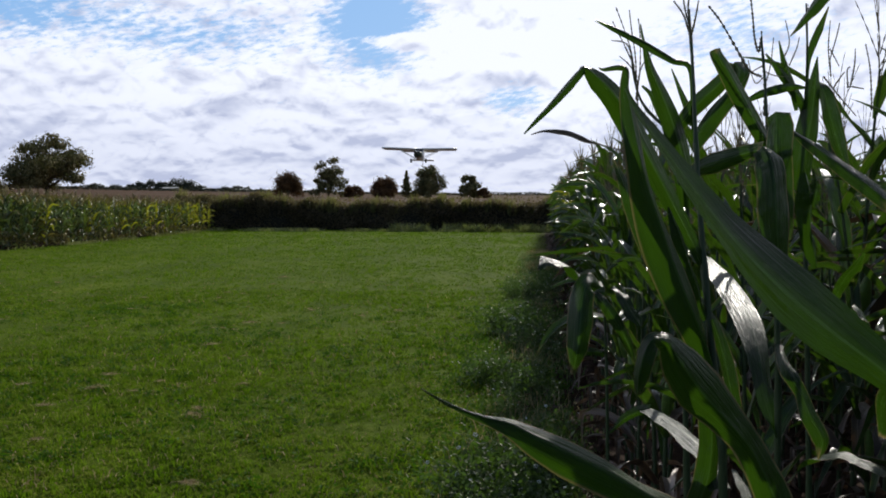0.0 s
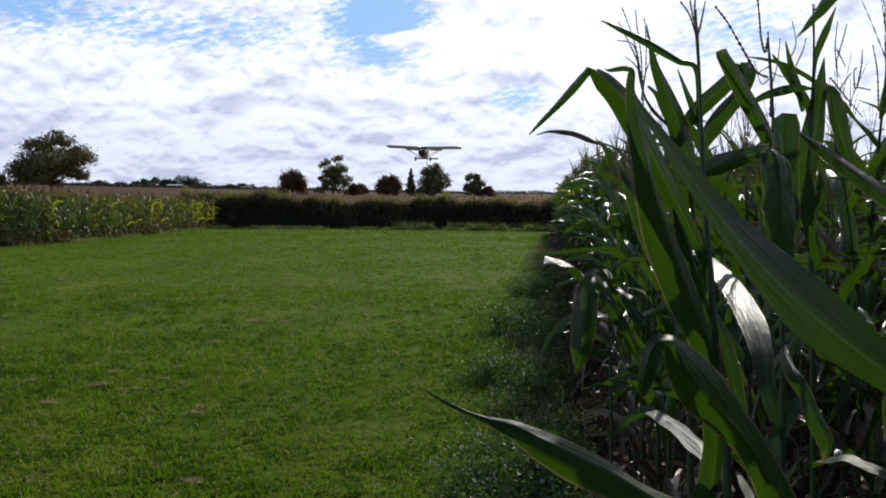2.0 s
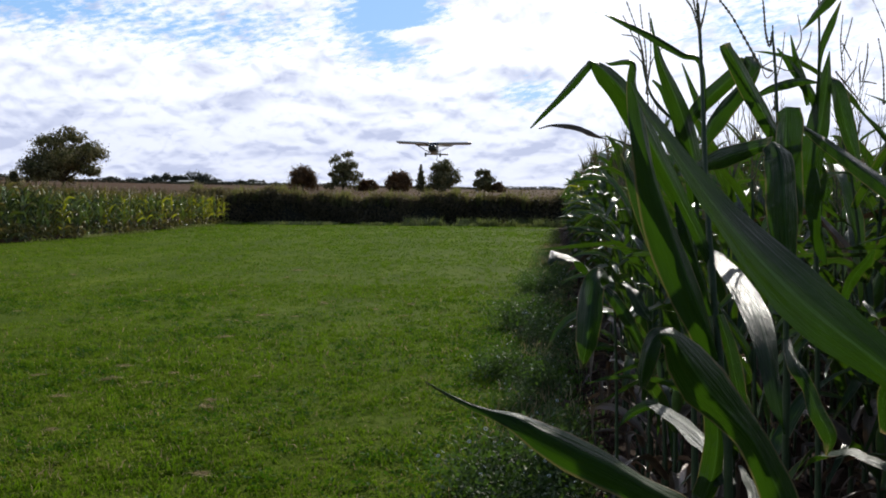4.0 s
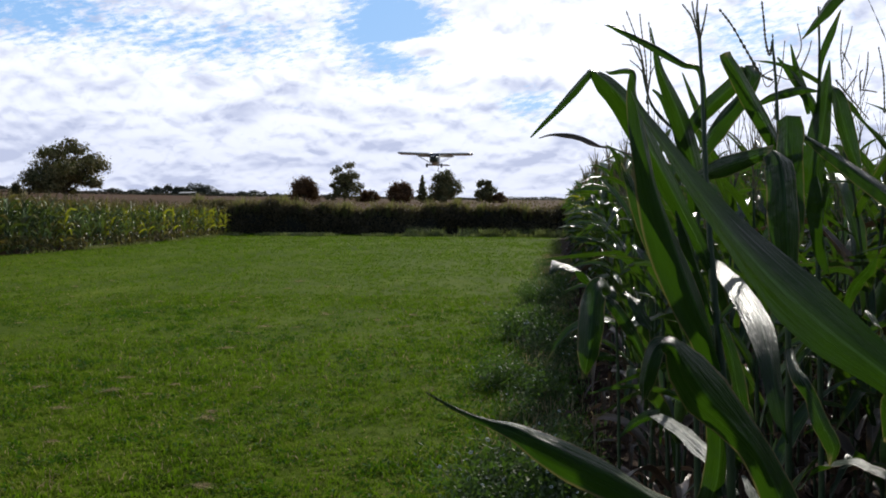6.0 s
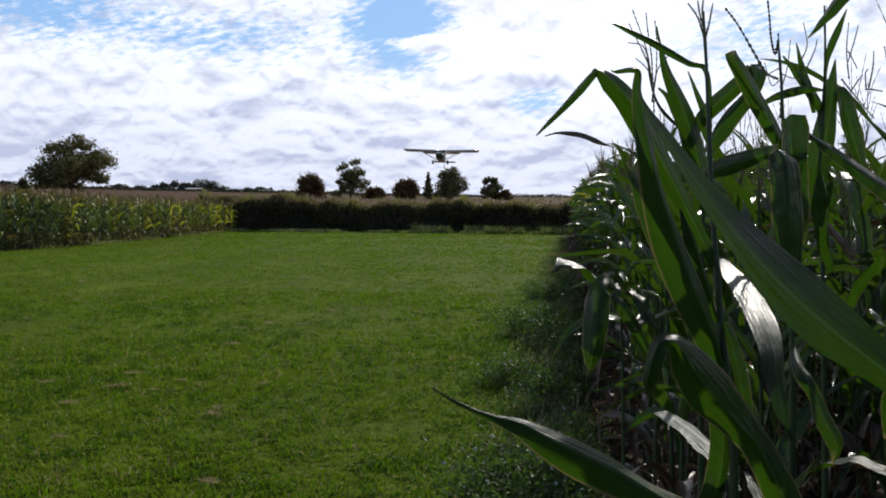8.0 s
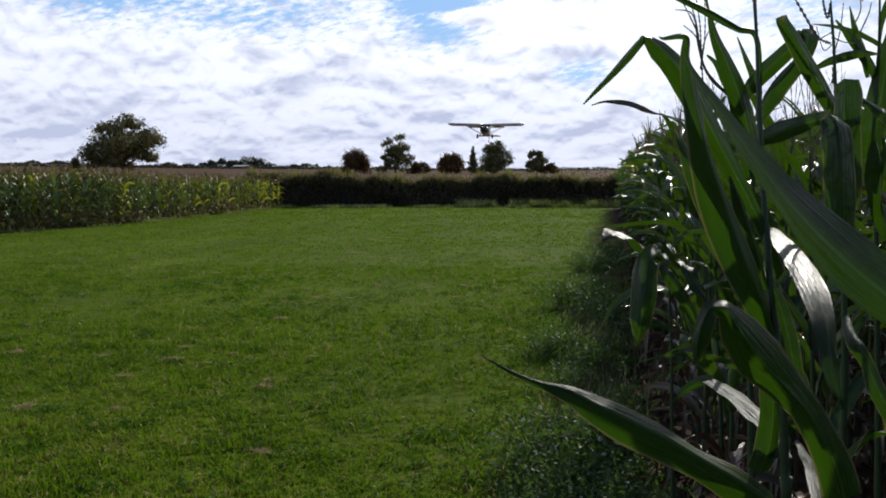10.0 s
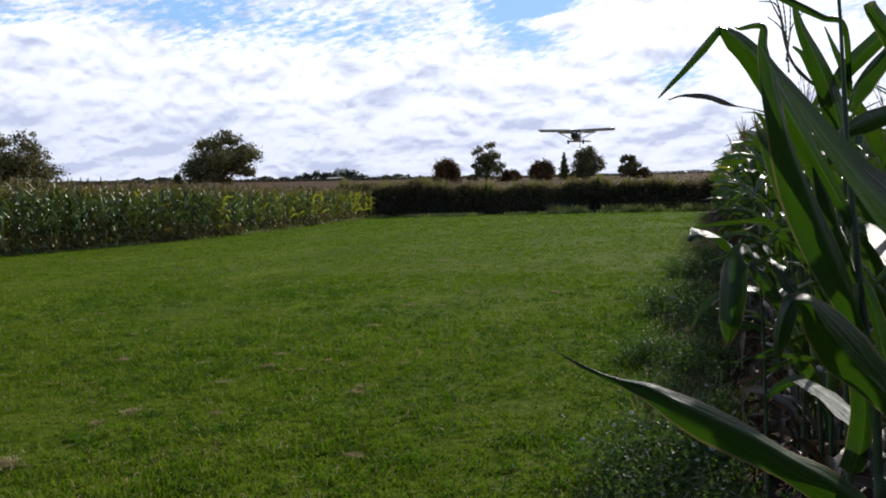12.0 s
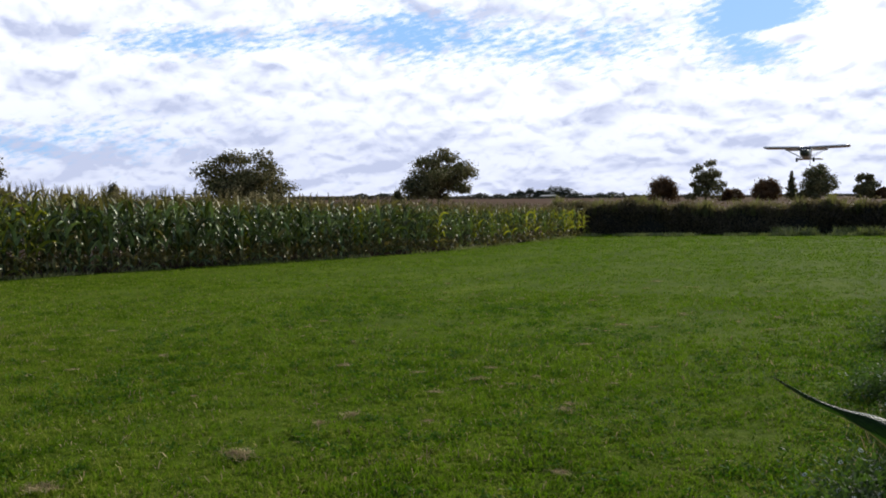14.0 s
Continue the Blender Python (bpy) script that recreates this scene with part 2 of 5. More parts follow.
OAK = foliage_material("oak_leaf", (0.036, 0.042, 0.016), (0.27, 0.215, 0.095), (0.07, 0.09, 0.015), 0.15, 0.6)
OAK_BROWN = foliage_material("turning_leaf", (0.045, 0.024, 0.012), (0.20, 0.10, 0.045), (0.12, 0.07, 0.015), 0.15, 0.6)
FAR_LEAF = foliage_material("distant_leaf", (0.045, 0.055, 0.04), (0.10, 0.105, 0.08), (0.05, 0.06, 0.02), 0.1, 0.7)
BARK = plain_material("bark", (0.04, 0.03, 0.02), (0.11, 0.085, 0.06), 0.85, 3.0, bump=0.6)
# near-black colour for the shaded inside of the hedge
CORE = plain_material("hedge_shade", (0.012, 0.010, 0.007), (0.04, 0.032, 0.022), 0.9, 5.0, bump=0.6)


def ground_material():
    """Mown grass, bare soil under the crops, stubble beyond the hedge."""
    m, n = material("ground")
    pos = n.add("ShaderNodeNewGeometry").outputs["Position"]
    s = n.add("ShaderNodeSeparateXYZ", Vector=pos)
    x, y = s.outputs[0], s.outputs[1]
    fine, mid_n, wide = n.noise(pos, 38.0, 5.0, 0.7), n.noise(pos, 5.0, 4.0, 0.6), n.noise(pos, 0.55, 4.0, 0.6)
    streak = n.noise(n.xyz(n.math("MULTIPLY", x, 1.3), n.math("MULTIPLY", y, 0.12), 0.0), 1.0, 3.0)
    tone = n.math("ADD", n.math("MULTIPLY", n.math("ADD", fine, n.math("SUBTRACT", n.noise(pos, 150.0, 3.0, 0.7), 0.5)), 0.3), n.math("ADD", n.math("MULTIPLY", mid_n, 0.25), n.math("ADD", n.math("MULTIPLY", wide, 0.3), n.math("MULTIPLY", streak, 0.25))))
    grass = n.ramp(tone, (0.36, (0.020, 0.036, 0.003)), (0.56, (0.060, 0.092, 0.006)), (0.74, (0.11, 0.14, 0.012)))
    worn = n.math("MULTIPLY", n.span(n.noise(pos, 1.1, 5.0, 0.65), 0.63, 0.74), n.span(mid_n, 0.4, 0.6))
    grass = n.mix(n.math("MULTIPLY", worn, 0.6), grass, (0.085, 0.07, 0.025))
    soil = n.ramp(n.noise(pos, 9.0, 8.0, 0.7), (0.3, (0.016, 0.010, 0.007)), (0.7, (0.055, 0.034, 0.024)))
    field = n.ramp(n.noise(n.xyz(n.math("MULTIPLY", x, 0.03), n.math("MULTIPLY", y, 0.01), 0.0), 1.0, 5.0), (0.3, (0.052, 0.028, 0.016)), (0.7, (0.095, 0.052, 0.034)))
    field = n.mix(n.math("MULTIPLY", fine, 0.5), field, (0.05, 0.04, 0.018))
    edge = n.math("ADD", x, n.math("MULTIPLY", n.math("SUBTRACT", mid_n, 0.5), 0.7))
    col = n.mix(n.span(edge, -0.3, 0.2), grass, soil)
    left = n.math("ADD", n.math("MULTIPLY", n.math("MAXIMUM", n.math("SUBTRACT", 26.5, y), 0.0), -0.4), -14.9)
    col = n.mix(n.span(n.math("SUBTRACT", edge, left), -0.2, -0.6), col, soil)
    col = n.mix(n.span(y, 41.2, 41.8), col, field)
    rough_h = n.math("ADD", n.math("MULTIPLY", fine, 0.6), mid_n)
    b = n.add("ShaderNodeBump", Strength=0.7, Distance=0.03, Height=rough_h)
    p = n.add("ShaderNodeBsdfPrincipled", Base_Color=col, Roughness=0.85, Normal=b.outputs[0])
    p.inputs["Specular IOR Level"].default_value = 0.02
    n.add("ShaderNodeOutputMaterial", Surface=p.outputs[0])
    return m


GROUND = ground_material()

# ---- mesh helpers ----


def mesh_of(name, verts, quads=None, tris=None, mat=None, uv=None, smooth=False):
    """A mesh from arrays. uv: one pair a vertex."""
    me = bpy.data.meshes.new(name)
    verts = np.asarray(verts, dtype=np.float32)
    quads = np.zeros((0, 4), int) if quads is None else np.asarray(quads, int).reshape(-1, 4)
    tris = np.zeros((0, 3), int) if tris is None else np.asarray(tris, int).reshape(-1, 3)
    loops = np.concatenate([quads.ravel(), tris.ravel()]).astype(np.int32)
    starts = np.concatenate([np.arange(len(quads)) * 4, len(quads) * 4 + np.arange(len(tris)) * 3]).astype(np.int32)
    me.vertices.add(len(verts))
    me.vertices.foreach_set("co", verts.ravel())
    me.loops.add(len(loops))
    me.loops.foreach_set("vertex_index", loops)
    me.polygons.add(len(starts))
    me.polygons.foreach_set("loop_start", starts)
    if uv is not None:
        layer = me.uv_layers.new(name="UVMap")
        layer.data.foreach_set("uv", np.asarray(uv, dtype=np.float32)[loops].ravel())
    me.update(calc_edges=True)
    me.polygons.foreach_set("use_smooth", np.full(len(starts), smooth))
    if mat:
        me.materials.append(mat)
    return me


def part(name, me, parent=None, label=""):
    ob = new(name, me)
    if parent:
        ob.parent = parent
    if label:
        tagged(ob, label)
    return ob


def merged(pieces):
    """Joins (verts, quads, uv) pieces into one."""
    vs, qs, us, off = [], [], [], 0
    for v, q, u in pieces:
        vs.append(v), qs.append(np.asarray(q) + off), us.append(u)
        off += len(v)
    return np.concatenate(vs), np.concatenate(qs), np.concatenate(us)


def smooth_line(points, n):
    """A smooth curve through a few points (Catmull-Rom), evenly stepped."""
    p = np.array(points, float)
    p = np.vstack([2 * p[0] - p[1], p, 2 * p[-1] - p[-2]])
    out = []
    k = len(p) - 3
    for i in range(n + 1):
        s = min(i / n * k, k - 1e-6)
        j = int(s)
        f = s - j
        a, b, c, d = p[j:j + 4]
        out.append(0.5 * (2 * b + (c - a) * f + (2 * a - 5 * b + 4 * c - d) * f * f + (3 * b - 3 * c + d - a) * f ** 3))
    return np.array(out)


def blade(line, width, face, across=2, cup=0.25, wave=0.0, turn=0.0, base=0.55, seed=0, taper=2.4, profile=None):
    """A maize leaf along a line: narrow at the base, long taper to the tip, cupped along the midrib, with wavy edges."""
    line = np.asarray(line)
    n = len(line) - 1
    s = np.linspace(0, 1, n + 1)
    tan = np.gradient(line, axis=0)
    tan /= np.linalg.norm(tan, axis=1)[:, None] + 1e-9
    f = np.broadcast_to(np.asarray(face, float), tan.shape)
    side = np.cross(f, tan)
    side /= np.linalg.norm(side, axis=1)[:, None] + 1e-9
    for i in range(1, n + 1):
        if side[i] @ side[i - 1] < 0:
            side[i] *= -1
    nor = np.cross(tan, side)
    a = np.asarray(turn) * s if np.ndim(turn) == 0 else np.interp(s, np.linspace(0, 1, len(turn)), turn)
    a = np.broadcast_to(a, s.shape)[:, None]
    side, nor = side * np.cos(a) + nor * np.sin(a), nor * np.cos(a) - side * np.sin(a)
    w = width * np.minimum(1, base + 1.7 * s) * (1 - s ** taper) ** 0.9 * 0.5 + 0.0012
    if profile:
        w = width * 0.5 * np.interp(s, np.linspace(0, 1, len(profile)), profile) + 0.0008
    r = np.random.default_rng(seed)
    ph = r.uniform(0, 6.3, 2)
    vs, us = [], []
    for k in range(across + 1):
        c = k / across * 2 - 1
        ripple = wave * width * abs(c) ** 2 * np.sin(s * 17 + ph[0 if c < 0 else 1]) * (1 - s)
        vs.append(line + side * (w * c)[:, None] + nor * ((abs(c) - 0.5) * w * cup * 2 + ripple)[:, None])
        us.append(np.stack([np.full(n + 1, k / across), s], 1))
    v = np.stack(vs, 1).reshape(-1, 3)
    u = np.stack(us, 1).reshape(-1, 2)
    m = across + 1
    q = [(i * m + k, i * m + k + 1, (i + 1) * m + k + 1, (i + 1) * m + k) for i in range(n) for k in range(across)]
    return v, q, u


def tube(line, radii, sides=6):
    line = np.asarray(line, float)
    n = len(line)
    tan = np.gradient(line, axis=0)
    tan /= np.linalg.norm(tan, axis=1)[:, None] + 1e-9
    ref = np.array([1.0, 0.0, 0.0]) if abs(tan[0][0]) < 0.8 else np.array([0.0, 1.0, 0.0])
    a = np.cross(tan, ref)
    a /= np.linalg.norm(a, axis=1)[:, None]
    b = np.cross(tan, a)
    ang = np.arange(sides) / sides * 2 * np.pi
    r = np.asarray(radii)[:, None, None]
    v = (line[:, None] + r * (a[:, None] * np.cos(ang)[None, :, None] + b[:, None] * np.sin(ang)[None, :, None])).reshape(-1, 3)
    q = [(i * sides + k, i * sides + (k + 1) % sides, (i + 1) * sides + (k + 1) % sides, (i + 1) * sides + k) for i in range(n - 1) for k in range(sides)]
    u = np.stack([np.tile(np.arange(sides) / sides, n), np.repeat(np.linspace(0, 1, n), sides)], 1)
    return v, q, u


def arch(r, foot, bearing, length, lift, fall, steps, kink=None):
    """The midrib of a leaf that rises from the stalk and bends over. Angles from the vertical, in degrees."""
    p = [np.array(foot, float)]
    d = np.array([math.cos(bearing), math.sin(bearing), 0.0])
    bend = r.uniform(-0.5, 0.5)
    for i in range(steps):
        s = (i + 0.5) / steps
        a = radians(lift + (fall - lift) * s ** 1.4)
        if kink and s > kink:
            a = radians(fall + 15)
        c, sn = math.cos(bend * s), math.sin(bend * s)
        h = np.array([d[0] * c - d[1] * sn, d[1] * c + d[0] * sn, 0.0])
        p.append(p[-1] + (h * math.sin(a) + np.array([0, 0, math.cos(a)])) * length / steps)
    return np.array(p)


def tassel(top, r, count, size, fine=True, lean=(0.0, 0.0)):
    """The feathery flower at the top of a plant: thin knobbly spikes that spread from one stem."""
    spikes = []
    for i in range(count):
        b = r.uniform(0, 6.3)
        out_by = 0.03 if i == 0 else r.uniform(0.12, 0.5)
        L = size * (1.25 if i == 0 else r.uniform(0.55, 0.95))
        base = np.array(top) + np.array([0, 0, -0.08 + 0.2 * i / count])
        n = 13 if fine else 3
        p = [base + np.array([math.cos(b) * out_by * L * s + lean[0] * L * s, math.sin(b) * out_by * L * s + lean[1] * L * s, L * s * (1 - 0.3 * out_by * s)]) for s in np.linspace(0, 1, n)]
        rad = 0.0019 * np.where(np.arange(n) % 2 == 0, 0.55, 1.7) * np.linspace(1, 0.5, n) if fine else np.array([0.006, 0.006, 0.003])
        spikes.append(tube(p, rad, 4 if fine else 3))
    return merged(spikes)


def maize_parts(seed, height=2.0, leaves=11, steps=9, across=2, fine=True):
    """The parts of one maize plant, as (name, pieces, material)."""
    r = np.random.default_rng(seed)
    lean = r.normal(0, 0.03, 2)
    n = 7 if fine else 3
    zs = np.linspace(0, height, n)
    stalk = np.stack([lean[0] * zs ** 2 / height, lean[1] * zs ** 2 / height, zs], 1)
    sides = 7 if fine else 3
    parts = [("stalk", tube(stalk, np.linspace(0.013, 0.004, n), sides), STALK)]
    plane = r.uniform(0, math.pi)
    for i in range(leaves):
        h = height * ((0.1 if fine else 0.03) + (0.82 if fine else 0.85) * i / (leaves - 1)) + r.normal(0, 0.02)
        foot = [lean[0] * h * h / height, lean[1] * h * h / height, h]
        b = plane + math.pi * (i % 2) + r.normal(0, 0.35)
        mid = 1 - abs(i / (leaves - 1) - 0.5) * 1.0
        length = (0.36 + 0.46 * mid) * r.uniform(0.85, 1.1) * (1.0 if fine else 0.92)
        low = i / (leaves - 1) < 0.22
        lift, fall = (35, 165) if low else (r.uniform(16, 38) * (1.0 if fine else 0.7), r.uniform(100, 172) - 50 * (i / leaves))
        line = arch(r, foot, b, length, lift, fall, steps, r.uniform(0.45, 0.75) if r.random() < 0.55 else None)
        face = np.array([-math.cos(b) * 0.6, -math.sin(b) * 0.6, 1.0])
        mat = MAIZE_DRY if r.random() < (0.75 if low else 0.1 if i < 0.6 * leaves else 0.0) else MAIZE_CROP
        parts.append(("leaf", blade(line, r.uniform(0.06, 0.085) * (0.6 + 0.4 * mid) * (0.9 if fine else 1.75), face, across, 0.3, 0.15 if fine else 0.0, r.normal(0, 0.8), seed=seed * 31 + i), mat))
    parts.append(("tassel", tassel(stalk[-1], r, 9, 0.32 if fine else 0.27, fine), TASSEL))
    if fine:
        h = height * 0.48
        b = plane + r.normal(0, 0.3)
        line = np.array([[math.cos(b) * (0.015 + 0.05 * s), math.sin(b) * (0.015 + 0.05 * s), h + 0.2 * s] for s in np.linspace(0, 1, 7)])
        parts.append(("ear", tube(line, 0.026 * np.array([0.5, 0.9, 1.0, 1.0, 0.9, 0.65, 0.2]), 8), HUSK))
        tip = line[-1]
        hairs = [tube([tip + np.array([r.normal(0, 0.004), r.normal(0, 0.004), 0]), tip + np.array([r.normal(0, 0.012), r.normal(0, 0.012), 0.03]), tip + np.array([r.normal(0, 0.03), r.normal(0, 0.03), 0.015])], [0.0015] * 3, 3) for _ in range(10)]
        parts.append(("silk", merged(hairs), SILK))
    return parts


def rest_at(x, y):
    """Height of the land: flat strip, gentle rise far off and to the left."""
    far = np.clip((y - 120.0) / 600.0, 0, 1)
    left = np.clip((-x - 60.0) / 500.0, 0, 1)
    s = np.maximum(far, 0) * (0.4 + 5.5 * np.clip((-x / np.maximum(y, 1.0) - 0.1) / 0.6, 0, 1)) + left * left * 6.0
    return s * 1.0


# ---- ground ----
def build_ground():
    xs = np.concatenate([-np.geomspace(3000, 30, 40), np.linspace(-28, 28, 57), np.geomspace(30, 3000, 40)])
    ys = np.concatenate([[-3000, -1200, -400, -150, -60], np.linspace(-30, 60, 61), np.geomspace(64, 4200, 70)])
    gx, gy = np.meshgrid(xs, ys)
    gz = rest_at(gx, gy)
    near = (np.abs(gx) < 30) & (gy < 62)
    gz = gz + np.where(near, 0.008 * np.sin(gx * 1.7 + gy * 0.6) + 0.008 * np.sin(gy * 1.1 - gx * 0.5), 0)
    v = np.stack([gx, gy, gz], -1).reshape(-1, 3)
    nx = len(xs)
    i, j = np.meshgrid(np.arange(nx - 1), np.arange(len(ys) - 1))
    a = (j * nx + i).ravel()
    q = np.stack([a, a + 1, a + nx + 1, a + nx], 1)
    ob = part("ground", mesh_of("ground", v, q, mat=GROUND, smooth=True))
    tagged(ob, "mown green grass airstrip with bare soil and stubble beyond", "ground", kind="structure")


build_ground()


def tufts(points, height, width, seed, spread=0.6, two=True):
    """Grass blades as bent, pointed slips: verts, quads, tris."""
    r = np.random.default_rng(seed)
    n = len(points)
    b = r.uniform(0, 2 * np.pi, n)
    lean = r.uniform(0.1, spread, n)
    h = height * r.uniform(0.5, 1.25, n)
    wd = width * r.uniform(0.7, 1.3, n)
    d = np.stack([np.cos(b), np.sin(b), np.zeros(n)], 1)
    t = r.uniform(0, 2 * np.pi, n)
    s = np.stack([np.cos(t), np.sin(t), np.zeros(n)], 1) * wd[:, None] * 0.5
    up = np.array([0, 0, 1.0])
    m = points + d * (lean * h * 0.35)[:, None] + up * (h * 0.6)[:, None]
    e = points + d * (lean * h)[:, None] + up * (h * (1 - 0.3 * lean))[:, None]
    k = np.arange(n) * 5
    v = np.stack([points - s, points + s, m + s * 0.8, m - s * 0.8, e], 1).reshape(-1, 3)
    return v, np.stack([k, k + 1, k + 2, k + 3], 1), np.stack([k + 3, k + 2, k + 4], 1)


def scatter(r, n, x0, x1, y0, y1):
    p = np.stack([r.uniform(x0, x1, n), r.uniform(y0, y1, n), np.zeros(n)], 1)
    p[:, 2] = rest_at(p[:, 0], p[:, 1]) - 0.004
    return p


def strip_left(y):
    return np.interp(y, [7, 13.5, 16.4, 19.8, 23, 26, 30.5, 39.5], [-22.0, -20.1, -19.2, -17.7, -16.1, -15.2, -14.8, -14.6])


def lumps(x, y):
    """Uneven turf, from -1 to 1: tufts about a hand wide on broader swells."""
    a = np.sin(x * 17 + 2.1 * np.sin(y * 7.3)) * np.sin(y * 15 + 1.7 * np.sin(x * 8.9 + 1))
    c = np.sin(x * 4.3 + 1.3 * np.sin(y * 2.1)) * np.sin(y * 3.9 + np.sin(x * 2.7))
    return 0.55 * a + 0.45 * c


def build_grass():
    r = np.random.default_rng(11)
    sets = []
    for n, x0, x1, y0, y1, h, wd in ((265000, -12, 0.15, 3.05, 8.0, 0.034, 0.0080), (40000, -12, 0.15, 3.05, 10.0, 0.055, 0.008), (150000, -20.5, 0.1, 8.0, 15.0, 0.035, 0.0122), (80000, -21, 0.0, 15.0, 26.0, 0.04, 0.013), (40000, -16, 0.0, 26.0, 39.4, 0.045, 0.02), (42000, -8, 0.15, -5.0, 3.05, 0.034, 0.016)):
        p = scatter(r, n // 6, x0, x1, y0, y1)
        p = np.repeat(p, 6, axis=0)
        n = len(p)
        p[:, :2] += r.normal(0, 0.014 + 0.0016 * y0, (n, 2))
        view = -p[:, 0] / p[:, 1]
        keep = ((view < 1.55) | (p[:, 1] < 3.1)) & (p[:, 0] > strip_left(p[:, 1]) - 0.2)
        lump = lumps(p[:, 0], p[:, 1])
        keep &= r.random(n) < 0.9 + 0.2 * lump
        keep &= (p[:, 0] < -0.35) | (r.random(n) < 0.45)
        p, lump = p[keep], lump[keep]
        sets.append(tufts(p, h * (1.0 + 0.4 * lump) * np.repeat(r.uniform(0.5, 1.6, n // 6 + 1), 6)[:n][keep], wd, int(n), 1.6))
    vs, qs, ts, off = [], [], [], 0
    for v, q, t in sets:
        vs.append(v), qs.append(q + off), ts.append(t + off)
        off += len(v)
    me = mesh_of("grass", np.concatenate(vs), np.concatenate(qs), np.concatenate(ts), GRASS)
    me.materials.append(HAY)
    nb = len(me.polygons) // 2
    first_y = np.concatenate(vs)[::5]
    dry = (r.random(nb) < (0.04 + 0.12 * (lumps(first_y[:, 0] * 0.6 + 3, first_y[:, 1] * 0.6) > 0.55)) * np.clip(1.6 - first_y[:, 1] / 14, 0.15, 1)).astype(np.int32)
    me.polygons.foreach_set("material_index", np.concatenate([dry, dry]))
    ob = part("grass", me)
    tagged(ob, "short mown green grass blades on the airstrip", "grass", kind="stuff")


build_grass()


def build_clover():
    r = np.random.default_rng(13)
    p = scatter(r, 6500, -9, 0.3, 3.0, 13)
    p = p[(lumps(p[:, 0] * 0.35, p[:, 1] * 0.35) > 0.1) | (p[:, 0] > -0.9)]
    pts = np.repeat(p, 7, axis=0) + np.stack([r.normal(0, 0.035, len(p) * 7), r.normal(0, 0.035, len(p) * 7), r.uniform(0.018, 0.05, len(p) * 7)], 1)
    v, q = leaf_cloud(pts, 0.015, 14)
    tagged(part("clover", mesh_of("clover", v, q, mat=CLOVER)), "low dark clover leaves growing among the grass", "clover", kind="stuff")


# ---- left maize field: one crop past counting ----


def crop(name, plants, seeds, label, leaf_mats, height=2.0, leaves=12, steps=5):
    """Many plants in one mesh. plants: rows of x, y, turn, scale, kind."""
    kinds = []
    for s in seeds:
        bits = maize_parts(s, height, leaves, steps, 2, False)
        v, q, u = merged([b[1] for b in bits])
        slot = np.concatenate([np.full(len(b[1][1]), 1 if b[0] == "tassel" else 2 if b[2] == MAIZE_DRY else 3 if b[0] == "stalk" else 5 if i >= leaves - (s % 3 > 0) else 0) for i, b in enumerate(bits)])
        kinds.append((v, np.asarray(q), u, slot))
    vs, qs, us, ms, off = [], [], [], [], 0
    for x, y, turn, scale, kind, gold in plants:
        v, q, u, slot = kinds[int(kind)]
        c, s = math.cos(turn) * scale, math.sin(turn) * scale
        vs.append(np.stack([v[:, 0] * c - v[:, 1] * s + x, v[:, 0] * s + v[:, 1] * c + y, v[:, 2] * scale + rest_at(x, y)], 1))
        qs.append(q + off), us.append(u)
        ms.append(np.where((slot == 0) & bool(gold), 4, slot))
        off += len(v)
    me = mesh_of(name, np.concatenate(vs), np.concatenate(qs), None, None, np.concatenate(us), True)
    for m in leaf_mats:
        me.materials.append(m)
    me.polygons.foreach_set("material_index", np.concatenate(ms).astype(np.int32))
    ob = part(name, me)
    return tagged(ob, label, "crop", kind="stuff")


def left_field():
    r = np.random.default_rng(21)
    rows = []
    for k in range(13):
        y = 7.5
        while y < 38.9 - 0.05 * k:
            if k < 7 or y > 22:
                x = strip_left(y) - 0.2 - 0.72 * k + r.normal(0, 0.06)
                hh = np.interp(y, [9, 14, 20, 26, 31, 36.5, 39], [2.42, 2.38, 2.08, 1.8, 1.62, 1.5, 1.36])
                # more plants get the painted sunlit yellow towards the far end
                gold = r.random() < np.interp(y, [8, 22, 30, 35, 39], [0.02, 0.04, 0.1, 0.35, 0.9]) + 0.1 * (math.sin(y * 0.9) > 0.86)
                rows.append((x, y, r.uniform(0, 6.3), hh / 2.2 * r.uniform(0.95, 1.04), r.integers(0, 6), gold))
            y += (0.25 if k < 3 else 0.32) * r.uniform(0.75, 1.3)
    crop("maize_crop", rows, range(101, 107), "standing green maize crop with brown tassels edging the airstrip", (MAIZE_FAR, GOLD_TASSEL, MAIZE_TAN, STALK, MAIZE_GOLD_LIT, MAIZE_TAN), 1.95, 14, 5)


left_field()

# ---- hedge ----


def leaf_cloud(centres, size, seed, out_way=None):
    """Small leaf slips at the given centres; out_way turns their faces outwards from a clump: verts, quads."""
    r = np.random.default_rng(seed)
    n = len(centres)
    c = r.normal(size=(n, 3))
    if out_way is not None:
        c = c * 0.38 + out_way
    c /= np.linalg.norm(c, axis=1)[:, None]
    a = np.cross(c, r.normal(size=(n, 3)))
    a /= np.linalg.norm(a, axis=1)[:, None]
    b = np.cross(c, a)
    s = (size * r.uniform(0.6, 1.4, n))[:, None]
    v = np.stack([centres - a * s, centres + b * s * 0.55 + c * s * 0.15, centres + a * s, centres - b * s * 0.55 + c * s * 0.15], 1).reshape(-1, 3)
    k = np.arange(n) * 4
    return v, np.stack([k, k + 1, k + 2, k + 3], 1)


build_clover()


